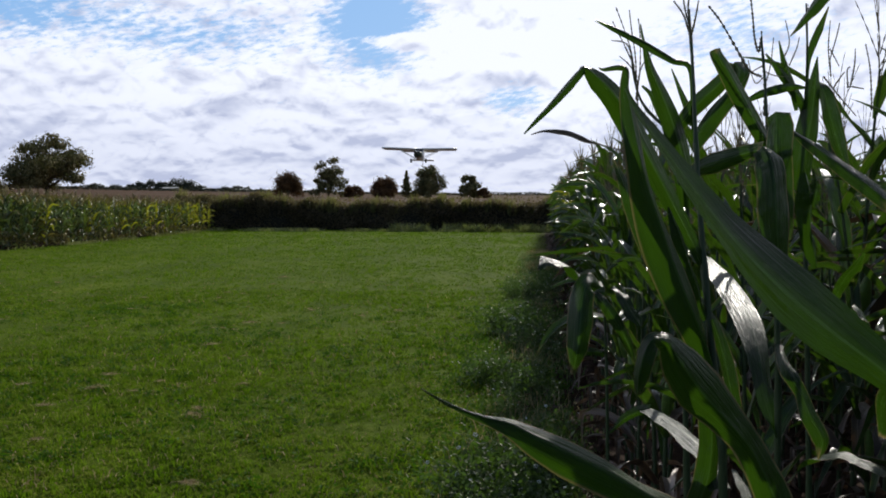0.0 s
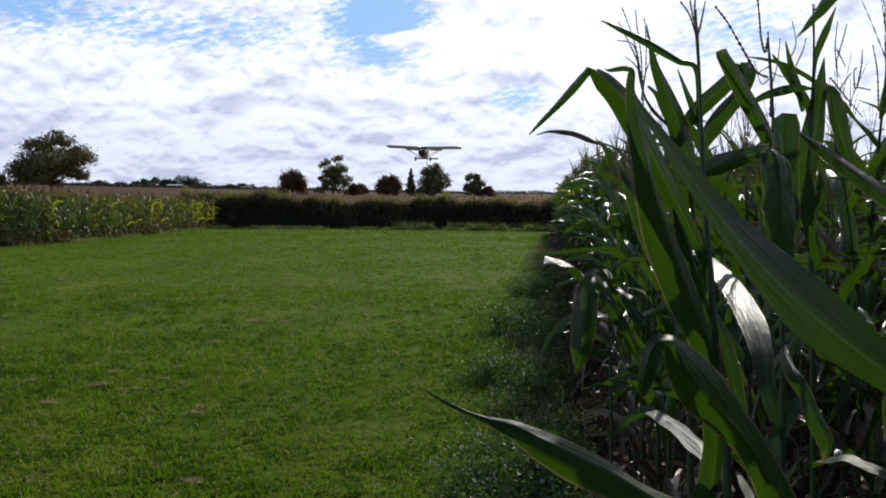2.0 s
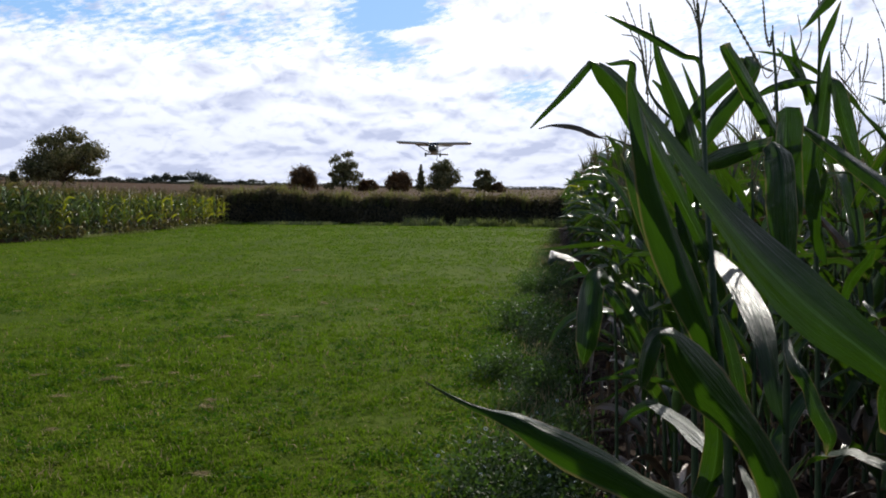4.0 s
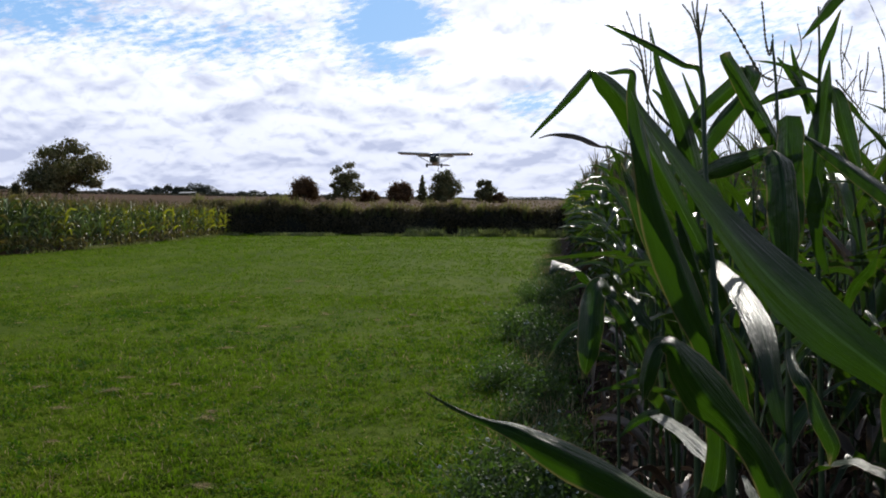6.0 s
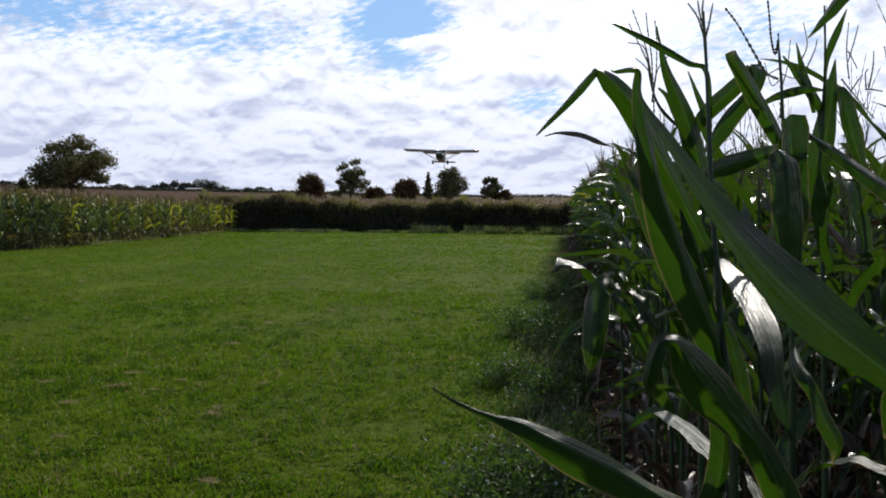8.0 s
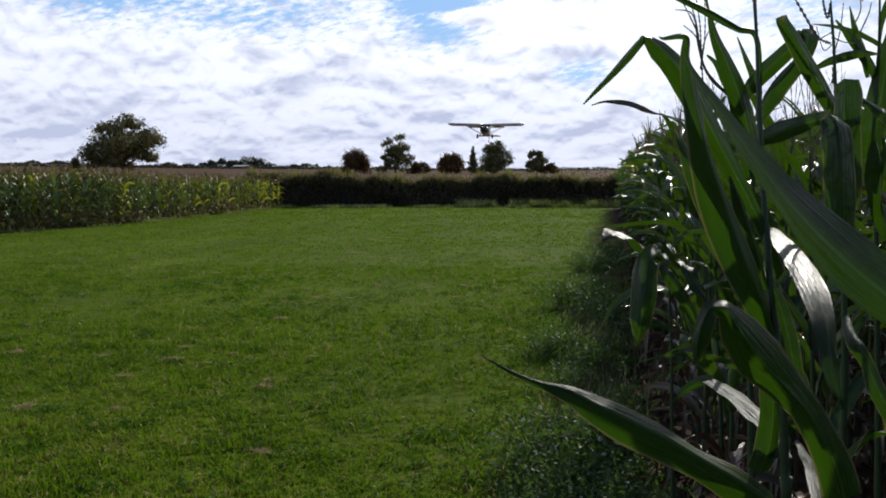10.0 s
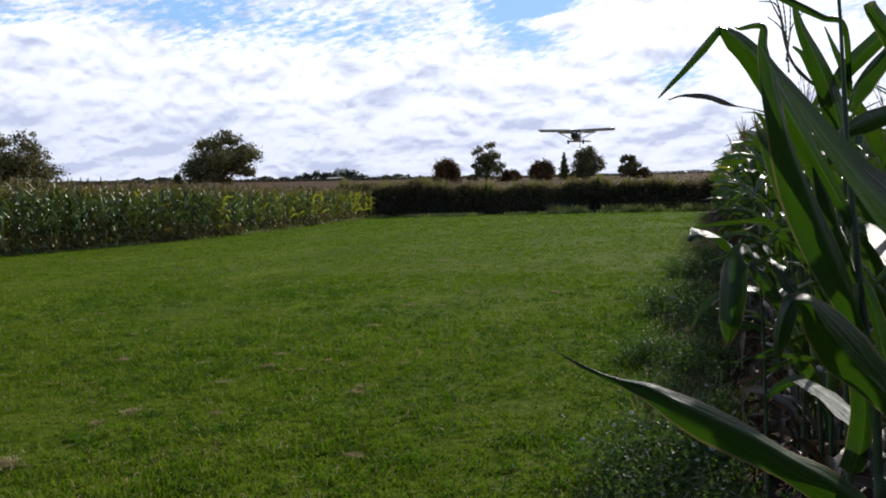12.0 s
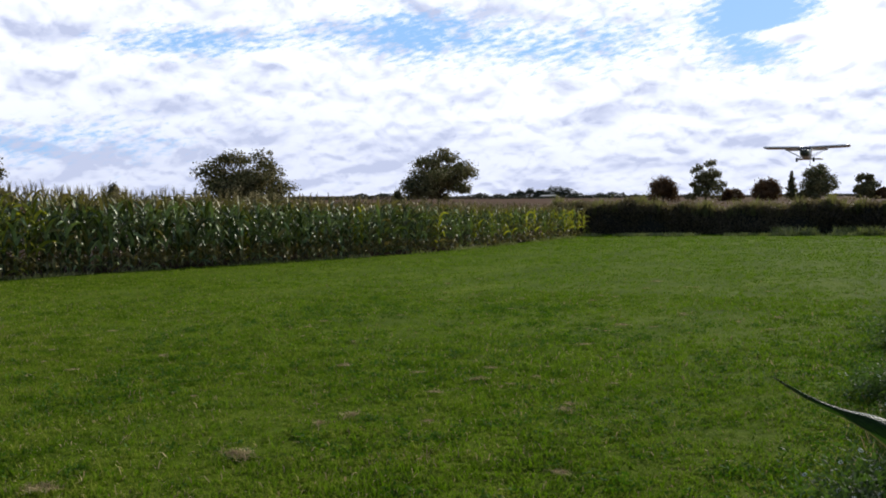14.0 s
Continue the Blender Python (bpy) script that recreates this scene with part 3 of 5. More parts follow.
def hedge_top(x):
    return 1.22 + 0.24 * np.clip((-x - 11.5) / 1.5, 0, 1) + 0.07 * np.sin(x * 0.9) + 0.08 * np.sin(x * 2.3 + 1) + 0.06 * np.sin(x * 5.1)


def build_hedge():
    r = np.random.default_rng(31)
    base = tagged(new("hedge"), "dark clipped field hedge of dense small leaves", "hedge")
    base.location = (-1.5, 41.3, 0)
    n = 75000
    x = r.uniform(-17.5, 15.5, n)
    top = hedge_top(x)
    z = top * r.random(n) ** 0.75
    front = r.random(n) < 0.6
    y = np.where(front, -0.75 + 0.1 * np.sin(x * 3) + 0.12 * np.sin(z * 4 + x) + r.normal(0, 0.1, n), r.uniform(-0.8, 0.8, n))
    z = np.where(front, z, top + r.normal(0, 0.05, n))
    v, q = leaf_cloud(np.stack([x, y, z], 1), 0.045, 5)
    v2, q2 = leaf_cloud(np.stack([r.uniform(-17, 15, 1500), r.uniform(-0.6, 0.6, 1500), hedge_top(0) + np.abs(r.normal(0, 0.14, 1500))], 1), 0.06, 6)
    part("foliage", mesh_of("foliage", np.concatenate([v, v2]) + np.array([1.5, 0, 0]), np.concatenate([q, q2 + len(v)]), mat=HEDGE), base)
    # a closed dark sheet behind the leaves stands in for the shade between them
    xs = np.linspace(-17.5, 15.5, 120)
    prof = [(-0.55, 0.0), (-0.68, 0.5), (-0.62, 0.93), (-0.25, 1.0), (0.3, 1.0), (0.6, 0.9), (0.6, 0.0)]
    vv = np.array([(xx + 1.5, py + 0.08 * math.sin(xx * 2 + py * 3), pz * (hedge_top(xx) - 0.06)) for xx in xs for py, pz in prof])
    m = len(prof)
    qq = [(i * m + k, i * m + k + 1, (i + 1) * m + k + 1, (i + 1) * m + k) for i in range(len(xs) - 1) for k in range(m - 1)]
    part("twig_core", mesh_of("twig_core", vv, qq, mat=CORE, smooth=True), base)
    # young shoots and dead stems that stand out of the clipped top
    n = 15000
    x = r.uniform(-17.3, 15.3, n)
    x += 0.25 * np.sin(x * 6.1)
    p = np.stack([x + 1.5, r.uniform(-0.92, 0.4, n), hedge_top(x) - r.uniform(0.12, 0.42, n)], 1)
    tall = 0.36 + 0.2 * np.sin(x * 3.7) * np.sin(x * 1.3 + 2) + 0.32 * (np.sin(x * 2.9) + np.sin(x * 7.3 + 1) > 1.1) * r.random(n)
    v, q, t = tufts(p, tall, 0.03, 44, 0.5)
    part("shoot_fringe", mesh_of("shoot_fringe", v, q, t, SHOOT), base, "upright olive green and brown shoots")
    p = scatter(r, 9000, -15.4, 13, 38.3, 39.3)
    p = p[np.sin(p[:, 0] * 2.9) + np.sin(p[:, 0] * 1.1 + 2) + r.normal(0, 0.5, len(p)) > -0.35]
    k = len(p)
    p2 = scatter(r, 9000, -6.8, 1.5, 38.4, 40.2)
    p2 = p2[np.sin(p2[:, 0] * 2.3 + p2[:, 1] * 2) + 0.8 * np.sin(p2[:, 0] * 5.7) + r.normal(0, 0.4, len(p2)) > 0.1]
    p = np.concatenate([p, p2])
    v, q, t = tufts(p, np.concatenate([np.full(k, 0.17), r.uniform(0.15, 0.45, len(p2))]), 0.026, 41, 0.9)
    y = r.uniform(8.0, 38.5, 5200)
    y = y[np.sin(y * 2.3) + np.sin(y * 0.9 + 1) + r.normal(0, 0.6, len(y)) > 0.2]
    p = np.stack([strip_left(y) + 0.02 + r.normal(0, 0.1, len(y)), y, np.zeros(len(y))], 1)
    v3, q3, t3 = tufts(p, 0.14, 0.024, 45, 1.2)
    v, q, t = np.concatenate([v, v3]), np.concatenate([q, q3 + len(v)]), np.concatenate([t, t3 + len(v)])
    tagged(part("rough_grass", mesh_of("rough_grass", v, q, t, TALL)), "long pale uncut grass along the foot of the hedge", "grass", kind="stuff")


build_hedge()

# ---- trees ----


def tree(x, y, height, spread, seed, mat, shape="round", trunk=0.28, leaves=4200, size=0.2, label="", clear=0.12):
    r = np.random.default_rng(seed)
    z0 = float(rest_at(x, y)) - (1.5 if y > 500 else 0.1)
    base = tagged(new("tree"), label, "tree", "distant field trees")
    base.location = (x, y, z0)
    limbs = []
    th = height * (0.62 if shape != "spire" else 0.9)
    tl = [np.array([0, 0, -0.3]), np.array([r.normal(0, .02) * height, r.normal(0, .02) * height, th * 0.5]), np.array([r.normal(0, .04) * height, r.normal(0, .04) * height, th])]
    limbs.append(tube(smooth_line(tl, 6), np.linspace(trunk, trunk * 0.3, 7) * height / 10, 7))
    lobes = []
    k = {"round": 40, "oak": 58, "ragged": 34, "spire": 12, "dome": 30}[shape]
    order = r.permutation(k)
    for i in range(k):
        b = 2.39996 * i + r.normal(0, 0.3)
        if shape == "spire":
            f = (i + 0.5) / k
            c = np.array([math.cos(b) * spread * 0.25 * (1 - f), math.sin(b) * spread * 0.25 * (1 - f), height * (0.1 + 0.85 * f)])
            rad = spread * 0.42 * (1.1 - f)
        elif shape == "dome":
            e = r.uniform(0.55, 1)
            rr = math.sqrt(r.random())
            c = np.array([math.cos(b) * spread * 0.36 * rr, math.sin(b) * spread * 0.36 * rr, height * (0.25 + 0.5 * e * math.sqrt(1 - rr * rr * 0.9))])
            rad = height * r.uniform(0.13, 0.2)
        else:
            e = -0.4 + 1.38 * (order[i] + r.uniform(0.1, 0.9)) / k
            rr = math.sqrt(1 - min(0.96, e * e)) * math.sqrt(r.uniform(0.4, 1))
            c = np.array([math.cos(b) * spread * 0.4 * rr, math.sin(b) * spread * 0.4 * rr, height * (clear + 0.30 + 0.40 * e * (1.0 if e > 0 else 0.75))])
            rad = spread * (r.uniform(0.05, 0.1) if shape == "oak" else r.uniform(0.06, 0.12) if shape == "ragged" else r.uniform(0.09, 0.14))
        if shape in ("oak", "round", "ragged"):
            push = r.uniform(0.85, 1.1) if i % 3 else 0.4
            mid = np.array([0, 0, height * (clear + 0.32)])
            c = mid + (c - mid) * push
            rad *= 1.0 if i % 3 else 1.5
        lobes.append((c, rad))
        start = np.array([0, 0, max(0.15 * height, c[2] * 0.45)])
        limbs.append(tube(smooth_line([start, (start + c) / 2 + np.array([0, 0, -0.04 * height]), c], 4), np.linspace(trunk * 0.4, trunk * 0.08, 5) * height / 10, 4))
    v, q, u = merged(limbs)
    part("trunk", mesh_of("trunk", v, q, mat=BARK, smooth=True), base)
    per = leaves // k
    pts, ways = [], []
    for i, (c, rad) in enumerate(lobes):
        d = r.normal(size=(per, 3))
        d[:, 2] = np.where(d[:, 2] < 0, d[:, 2] * 0.55, d[:, 2])
        d /= np.linalg.norm(d, axis=1)[:, None]
        rr = rad * (0.62 + 0.38 * r.random(per) ** 0.6) * (1 + 0.3 * np.sin(d[:, 1] * 7 + i) * np.sin(d[:, 2] * 6)) * (1 + 0.25 * np.sin(d[:, 0] * 6 + d[:, 2] * 4))
        pts.append(c + d * rr[:, None] * np.array([1.25, 1.25, 0.75]))
        ways.append(d)
    pts, ways = np.concatenate(pts), np.concatenate(ways)
    lo, hi = np.percentile(pts, 0.7, axis=0), np.percentile(pts, 99.3, axis=0)
    spread *= 0.93
    want_lo = np.array([-spread / 2, -spread / 2, clear * height])
    want_hi = np.array([spread / 2, spread / 2, height * 0.96])
    fit_by = (want_hi - want_lo) / (hi - lo)
    pts = (pts - lo) * fit_by + want_lo
    v, q = leaf_cloud(pts, size, seed + 1, ways)
    part("crown", mesh_of("crown", v, q, mat=mat), base)
    return base


def bearing(az_deg, dist):
    a = radians(az_deg)
    return -math.sin(a) * dist, math.cos(a) * dist


def deg(d, dist):
    return math.tan(radians(d)) * dist


TREES = (
    # bearing, distance, top, width in degrees, shape, leaf, label
    (30.0, 190, 3.42, 5.0, "oak", OAK, "broad old oak with dark turning leaves behind the maize"),
    (42.3, 180, 3.5, 5.8, "oak", OAK, "wide rounded oak with olive leaves behind the maize"),
    (57.9, 150, 4.3, 5.0, "oak", OAK, "large dark spreading oak with open crown"),
    (16.1, 290, 1.38, 1.95, "dome", OAK_BROWN, "round bushy tree with brownish dark leaves"),
    (13.6, 290, 2.3, 2.15, "ragged", OAK, "tall ragged ash tree with open top"),
    (12.1, 300, 0.5, 1.5, "dome", OAK_BROWN, "low brown scrub between field trees"),
    (10.1, 280, 1.05, 1.75, "dome", OAK_BROWN, "low domed tree turning russet brown"),
    (8.7, 290, 1.52, 0.75, "spire", OAK, "narrow dark conical tree"),
    (7.3, 290, 1.78, 2.15, "round", OAK, "dense round-headed dark green tree"),
    (4.7, 300, 1.2, 1.4, "ragged", OAK, "small open-crowned tree in the far field"),
    (3.8, 300, 0.36, 0.9, "dome", OAK_BROWN, "low dark bush in the far field"),
    (49.8, 200, 1.6, 0.8, "dome", OAK, "small bush showing over the maize tops"),
    (32.7, 195, 0.85, 0.8, "dome", OAK, "small dark bush beside the old oak"),
)
for i, (a, d, top, wid, shape, mat, label) in enumerate(TREES):
    tx, ty = bearing(a, d)
    h = 1.65 + deg(top, d) - float(rest_at(tx, ty))
    tree(tx, ty, h, deg(wid, d), 220 + i, mat, shape, leaves={"oak": 19000, "round": 12000, "ragged": 8000, "dome": 8000, "spire": 3000}[shape], size=0.25 if d < 250 else 0.28, label=label, clear={"oak": 0.2, "round": 0.05, "ragged": 0.08, "dome": 0.0, "spire": 0.0}[shape])

def far_hedgerow():
    """A ragged line of bushes along the far edge of the fields."""
    r = np.random.default_rng(78)
    a = np.radians(r.uniform(-6, 60, 16000))
    d = 640 + 40 * np.sin(a * 9)
    x, y = -np.sin(a) * d, np.cos(a) * d
    top = 1.5 + 0.9 * np.sin(a * 41) * np.sin(a * 17 + 1) + 0.5 * np.sin(a * 133) + 0.8 * np.clip(np.degrees(a) / 30, 0, 1)
    z = rest_at(x, y) + np.maximum(top, 0.5) * r.random(len(a))
    v, q = leaf_cloud(np.stack([x, y + r.normal(0, 1.0, len(a)), z], 1), 0.55, 79)
    tagged(part("far_hedgerow", mesh_of("far_hedgerow", v, q, mat=FAR_LEAF)), "long low grey-green hedgerow at the far field edge", "hedgerow", kind="stuff")


far_hedgerow()

far_r = np.random.default_rng(77)
for i, (a, top) in enumerate(((26.3, 0.42), (25.4, 0.45), (24.9, 0.62), (24.3, 0.75), (23.8, 0.62), (23.4, 0.6), (22.9, 0.85), (22.4, 0.8), (22.0, 0.72), (21.4, 0.45), (19.9, 0.32), (19.2, 0.38), (18.6, 0.3), (17.8, 0.2), (27.4, 0.5), (33.6, 0.62), (35.0, 0.6))):
    tx, ty = bearing(a, 900)
    h = 1.65 + deg(top + 0.12, 900) - float(rest_at(tx, ty)) + 1.5
    tree(tx, ty, max(h, 4.0), deg(0.85, 900) * far_r.uniform(0.8, 1.2), 300 + i, FAR_LEAF, "dome", leaves=700, size=0.7, label="far grey-green tree on the skyline")



def barn(az_deg, dist, wide, tall, label):
    x, y = bearing(az_deg, dist)
    z = float(rest_at(x, y)) - 0.3
    base = tagged(new("barn"), label, "barn", "far farm buildings")
    base.location = (x, y, z)
    w2, d2, e = wide / 2, 5.0, tall * 0.6
    wall = [(-w2, -d2, 0), (w2, -d2, 0), (w2, d2, 0), (-w2, d2, 0), (-w2, -d2, e), (w2, -d2, e), (w2, d2, e), (-w2, d2, e), (-w2, 0, tall - 0.1), (w2, 0, tall - 0.1)]
    part("wall", mesh_of("wall", wall, [(0, 1, 5, 4), (1, 2, 6, 5), (2, 3, 7, 6), (3, 0, 4, 7)], [(4, 7, 8), (5, 9, 6)], BARN_WALL), base)
    roof = [(s * (w2 + 0.4), yy, zz + t) for t in (0.0, 0.15) for yy, zz in ((-d2 - 0.4, e - 0.15), (0, tall), (d2 + 0.4, e - 0.15)) for s in (-1, 1)]
    part("roof", mesh_of("roof", roof, [(0, 1, 3, 2), (2, 3, 5, 4), (6, 8, 9, 7), (8, 10, 11, 9), (0, 6, 7, 1), (4, 5, 11, 10), (0, 2, 8, 6), (2, 4, 10, 8), (1, 7, 9, 3), (3, 9, 11, 5)], None, BARN_ROOF), base, "pale grey sheet roof")


BARN_WALL = plain_material("weathered_boards", (0.12, 0.1, 0.08), (0.24, 0.21, 0.17), 0.8, 0.6)
BARN_ROOF = plain_material("pale_sheet_roof", (0.22, 0.22, 0.22), (0.34, 0.34, 0.33), 0.7, 0.5)
barn(23.1, 820, 13.0, 2.4, "low farm barn with pale grey roof far off")
barn(18.9, 820, 10.0, 2.4, "small pale-roofed farm shed far off")
barn(21.0, 830, 7.0, 2.6, "small grey farm shed among far trees")

# ---- right maize: near plants one by one ----
def thing_from(parts, name, label, category, group=""):
    base = tagged(new(name), label, category, group)
    for nm, (v, q, u), mat in parts:
        part(nm, mesh_of(nm, v, q, mat=mat, uv=u, smooth=True), base)
    return base


def near_maize():
    r = np.random.default_rng(5)
    kinds = [thing_from(maize_parts(400 + i, 1.78, 11, 10, 4), "maize_plant", "tall green maize plant with long arching leaves and tassel", "maize plant", "maize plants edging the strip") for i in range(7)]
    used = set()
    for row, x0 in enumerate((0.72, 1.42, 2.15)):
        y = 3.1 if row == 0 else 1.6 if row == 1 else 1.2
        while y < 9.0:
            k = int(r.integers(0, 7))
            s = r.uniform(0.86, 1.16) * (0.86 if row == 0 and y < 5.5 else 0.9 if y < 3.2 else 1.0) * (0.96 if row else 1.0)
            m = pose(x0 + 0.12 * (y < 3.0 and row == 0) - 0.14 * (row == 0 and y > 4.0) + r.normal(0, 0.05), y, 0, r.normal(0, 2.5), r.normal(0, 2.5), r.uniform(0, 360)) @ Matrix.Scale(s, 4)
            if k not in used:
                used.add(k)
                kinds[k].matrix_basis = m
            else:
                copy_thing(kinds[k], m)
            y += (0.25 if row == 0 else 0.16) * r.uniform(0.75, 1.35)
    for x, y, s, k, a in ((0.5, 3.75, 0.88, 1, 250), (0.46, 4.4, 0.9, 4, 80), (0.48, 5.2, 0.86, 2, 200)):
        copy_thing(kinds[k], pose(x, y, 0, 0, 0, a) @ Matrix.Scale(s, 4))
    rows = []
    for k in range(5):
        y = 9.0 if k < 3 else 1.5
        while y < 38.5:
            rows.append((0.66 + 0.75 * k + r.normal(0, 0.06), y, r.uniform(0, 6.3), r.uniform(0.9, 1.12), r.integers(0, 6), r.random() < 0.03))
            y += 0.22 * r.uniform(0.8, 1.25)
    for k in range(4):
        y = -5.0
        while y < 1.2:
            rows.append((1.0 + 0.75 * k + r.normal(0, 0.06), y, r.uniform(0, 6.3), r.uniform(0.9, 1.1), r.integers(0, 6), False))
            y += 0.2 * r.uniform(0.8, 1.25)
    crop("maize_crop", rows, range(121, 127), "dense tall green maize crop with brown tassels", (MAIZE_ROW_LIT, GOLD_TASSEL, MAIZE_DRY, STALK, MAIZE_GOLD_LIT, MAIZE_ROW_LIT), 1.8, 11, 5)


near_maize()

# ---- the plants that stand nearest, leaf by leaf ----
# ways a leaf may face: the eye, the sun's gleam, up, away from the sun, towards it
FACING, SHINE, UPWARD, ASIDE, SUNWARD, SLOPED, BROADSIDE = (0, -1, 0.05), (0.14, -0.28, 0.95), (-0.1, -0.75, 0.65), (-0.5, -0.8, 0.3), (0.45, -0.85, 0.2), (0.3, -0.6, 0.7), (-0.38, -0.92, 0.02)
leaf_count = itertools.count(900)


def near_stalk(foot, points, radius, label):
    """The stalk of a plant with thicker joints; its leaves follow one by one."""
    base = tagged(new("maize_plant"), label, "maize plant", "maize plants edging the strip")
    base.location = foot
    line = smooth_line([foot, *points], 32) - np.array(foot)
    v, q, u = tube(line, np.linspace(radius, radius * 0.22, 33) * np.where(np.arange(33) % 6 == 0, 1.3, 1.0), 9)
    part("stalk", mesh_of("stalk", v, q, mat=STALK, uv=u, smooth=True), base)
    return base


def near_leaf(base, points, widths, face, mat, turn=0.0, cup=-0.45):
    """One leaf along its midrib, from the stalk to the tip, with its width at each point."""
    line = smooth_line(points, 8 * (len(points) - 1)) - np.array(base.location)
    wide = max(widths)
    v, q, u = blade(line, wide, face, 6, cup, 0.13, turn, seed=next(leaf_count), profile=[w / wide for w in widths])
    part("leaf", mesh_of("leaf", v, q, mat=mat, uv=u, smooth=True), base)


def near_tassel(base, lines, radius):
    """Thin flower spikes with small knobs along them."""
    r = np.random.default_rng(next(leaf_count))
    spikes = []
    for points in lines:
        n = 36
        line = smooth_line(points, n) - np.array(base.location)
        knob = np.where(np.arange(n + 1) % 2 == 0, 0.6, 1.5) * r.uniform(0.7, 1.2, n + 1)
        spikes.append(tube(line, radius * knob * np.linspace(1.0, 0.6, n + 1), 5))
    v, q, u = merged(spikes)
    part("tassel", mesh_of("tassel", v, q, mat=TASSEL, uv=u, smooth=True), base)


plant = near_stalk((0.341, 1.703, 0.000), ((0.341, 1.703, 0.947), (0.336, 1.704, 1.075), (0.330, 1.705, 1.205), (0.312, 1.749, 1.411), (0.302, 1.791, 1.581), (0.300, 1.852, 1.736), (0.300, 1.913, 1.900), (0.298, 1.964, 2.035)), 0.011, "tall dark green maize plant with a broken drooping top leaf")
near_leaf(plant, ((0.306, 1.770, 1.506), (0.270, 1.776, 1.581), (0.222, 1.762, 1.668), (0.183, 1.746, 1.737), (0.151, 1.729, 1.794), (0.126, 1.711, 1.829), (0.098, 1.703, 1.858), (0.073, 1.694, 1.879), (0.063, 1.689, 1.872), (0.041, 1.685, 1.845), (0.014, 1.675, 1.814), (-0.014, 1.665, 1.785), (-0.038, 1.654, 1.758)), (0.0148, 0.0255, 0.0359, 0.0418, 0.0456, 0.0431, 0.0368, 0.0113, 0.0135, 0.0156, 0.0125, 0.0083, 0.0010), FACING, MAIZE_LEAF_SHADED, (0, 0, 0, 0.1, 0.2, 0.3, 0.3, 0.5, 0.3))
near_leaf(plant, ((0.310, 1.729, 1.328), (0.287, 1.713, 1.384), (0.257, 1.697, 1.449), (0.226, 1.691, 1.527), (0.200, 1.684, 1.600), (0.178, 1.677, 1.667), (0.162, 1.668, 1.733), (0.152, 1.669, 1.789), (0.145, 1.669, 1.839), (0.146, 1.669, 1.872), (0.132, 1.670, 1.877), (0.106, 1.672, 1.874), (0.096, 1.673, 1.878)), (0.0439, 0.0585, 0.0675, 0.0672, 0.0620, 0.0519, 0.0391, 0.0290, 0.0167, 0.0148, 0.0098, 0.0054, 0.0011), SUNWARD, MAIZE_LEAF_SHADED)
near_leaf(plant, ((0.397, 1.527, 1.093), (0.385, 1.530, 1.139), (0.362, 1.525, 1.190), (0.335, 1.521, 1.238), (0.301, 1.517, 1.278), (0.260, 1.504, 1.323), (0.224, 1.490, 1.371), (0.203, 1.482, 1.404), (0.189, 1.474, 1.414), (0.171, 1.456, 1.415), (0.160, 1.447, 1.391), (0.153, 1.448, 1.359), (0.150, 1.448, 1.331)), (0.0605, 0.0608, 0.0536, 0.0500, 0.0614, 0.0812, 0.0657, 0.0327, 0.0238, 0.0251, 0.0299, 0.0265, 0.0071), FACING, MAIZE_LEAF_SHADED, (0, 0, 0, 0, 0.1, 0.3, 0.5, 0.3))
near_leaf(plant, ((0.308, 1.669, 1.013), (0.240, 1.639, 1.069), (0.173, 1.607, 1.115), (0.114, 1.582, 1.155), (0.046, 1.560, 1.193), (-0.013, 1.540, 1.227), (-0.059, 1.528, 1.254), (-0.100, 1.521, 1.267), (-0.131, 1.514, 1.279), (-0.169, 1.505, 1.299), (-0.206, 1.495, 1.322)), (0.0577, 0.0686, 0.0629, 0.0680, 0.0649, 0.0533, 0.0360, 0.0149, 0.0095, 0.0073, 0.0010), UPWARD, MAIZE_LEAF_SHADED, (0, 0, 0, 0, 0.1, 0.3, 0.3))
near_leaf(plant, ((0.331, 1.705, 1.098), (0.324, 1.767, 1.127), (0.314, 1.870, 1.137), (0.294, 1.995, 1.136), (0.275, 2.098, 1.135), (0.257, 2.181, 1.132)), (0.0355, 0.0447, 0.0566, 0.0563, 0.0525, 0.0537), SHINE, MAIZE_LEAF_SHADED, cup=-0.15)
near_leaf(plant, ((0.257, 2.181, 1.132), (0.233, 2.204, 1.124), (0.200, 2.207, 1.105), (0.179, 2.198, 1.088), (0.159, 2.190, 1.068)), (0.0249, 0.0233, 0.0191, 0.0108, 0.0013), FACING, MAIZE_LEAF_SHADED)
near_leaf(plant, ((0.294, 1.732, 1.063), (0.307, 1.719, 1.114), (0.312, 1.714, 1.170), (0.310, 1.709, 1.220), (0.304, 1.710, 1.278), (0.295, 1.711, 1.331)), (0.0419, 0.0414, 0.0392, 0.0370, 0.0309, 0.0206), FACING, MAIZE_LEAF_SHADED, 0.3)
near_leaf(plant, ((0.388, 1.652, 1.024), (0.404, 1.802, 1.044), (0.421, 1.952, 1.032), (0.426, 2.053, 1.032)), (0.0215, 0.0217, 0.0215, 0.0094), SHINE, MAIZE_LEAF_SHADED, cup=-0.15)
near_leaf(plant, ((0.316, 1.738, 1.413), (0.331, 1.715, 1.363), (0.343, 1.698, 1.303), (0.352, 1.691, 1.258), (0.361, 1.689, 1.221)), (0.0150, 0.0234, 0.0253, 0.0190, 0.0021), ASIDE, MAIZE_LEAF_SHADED)
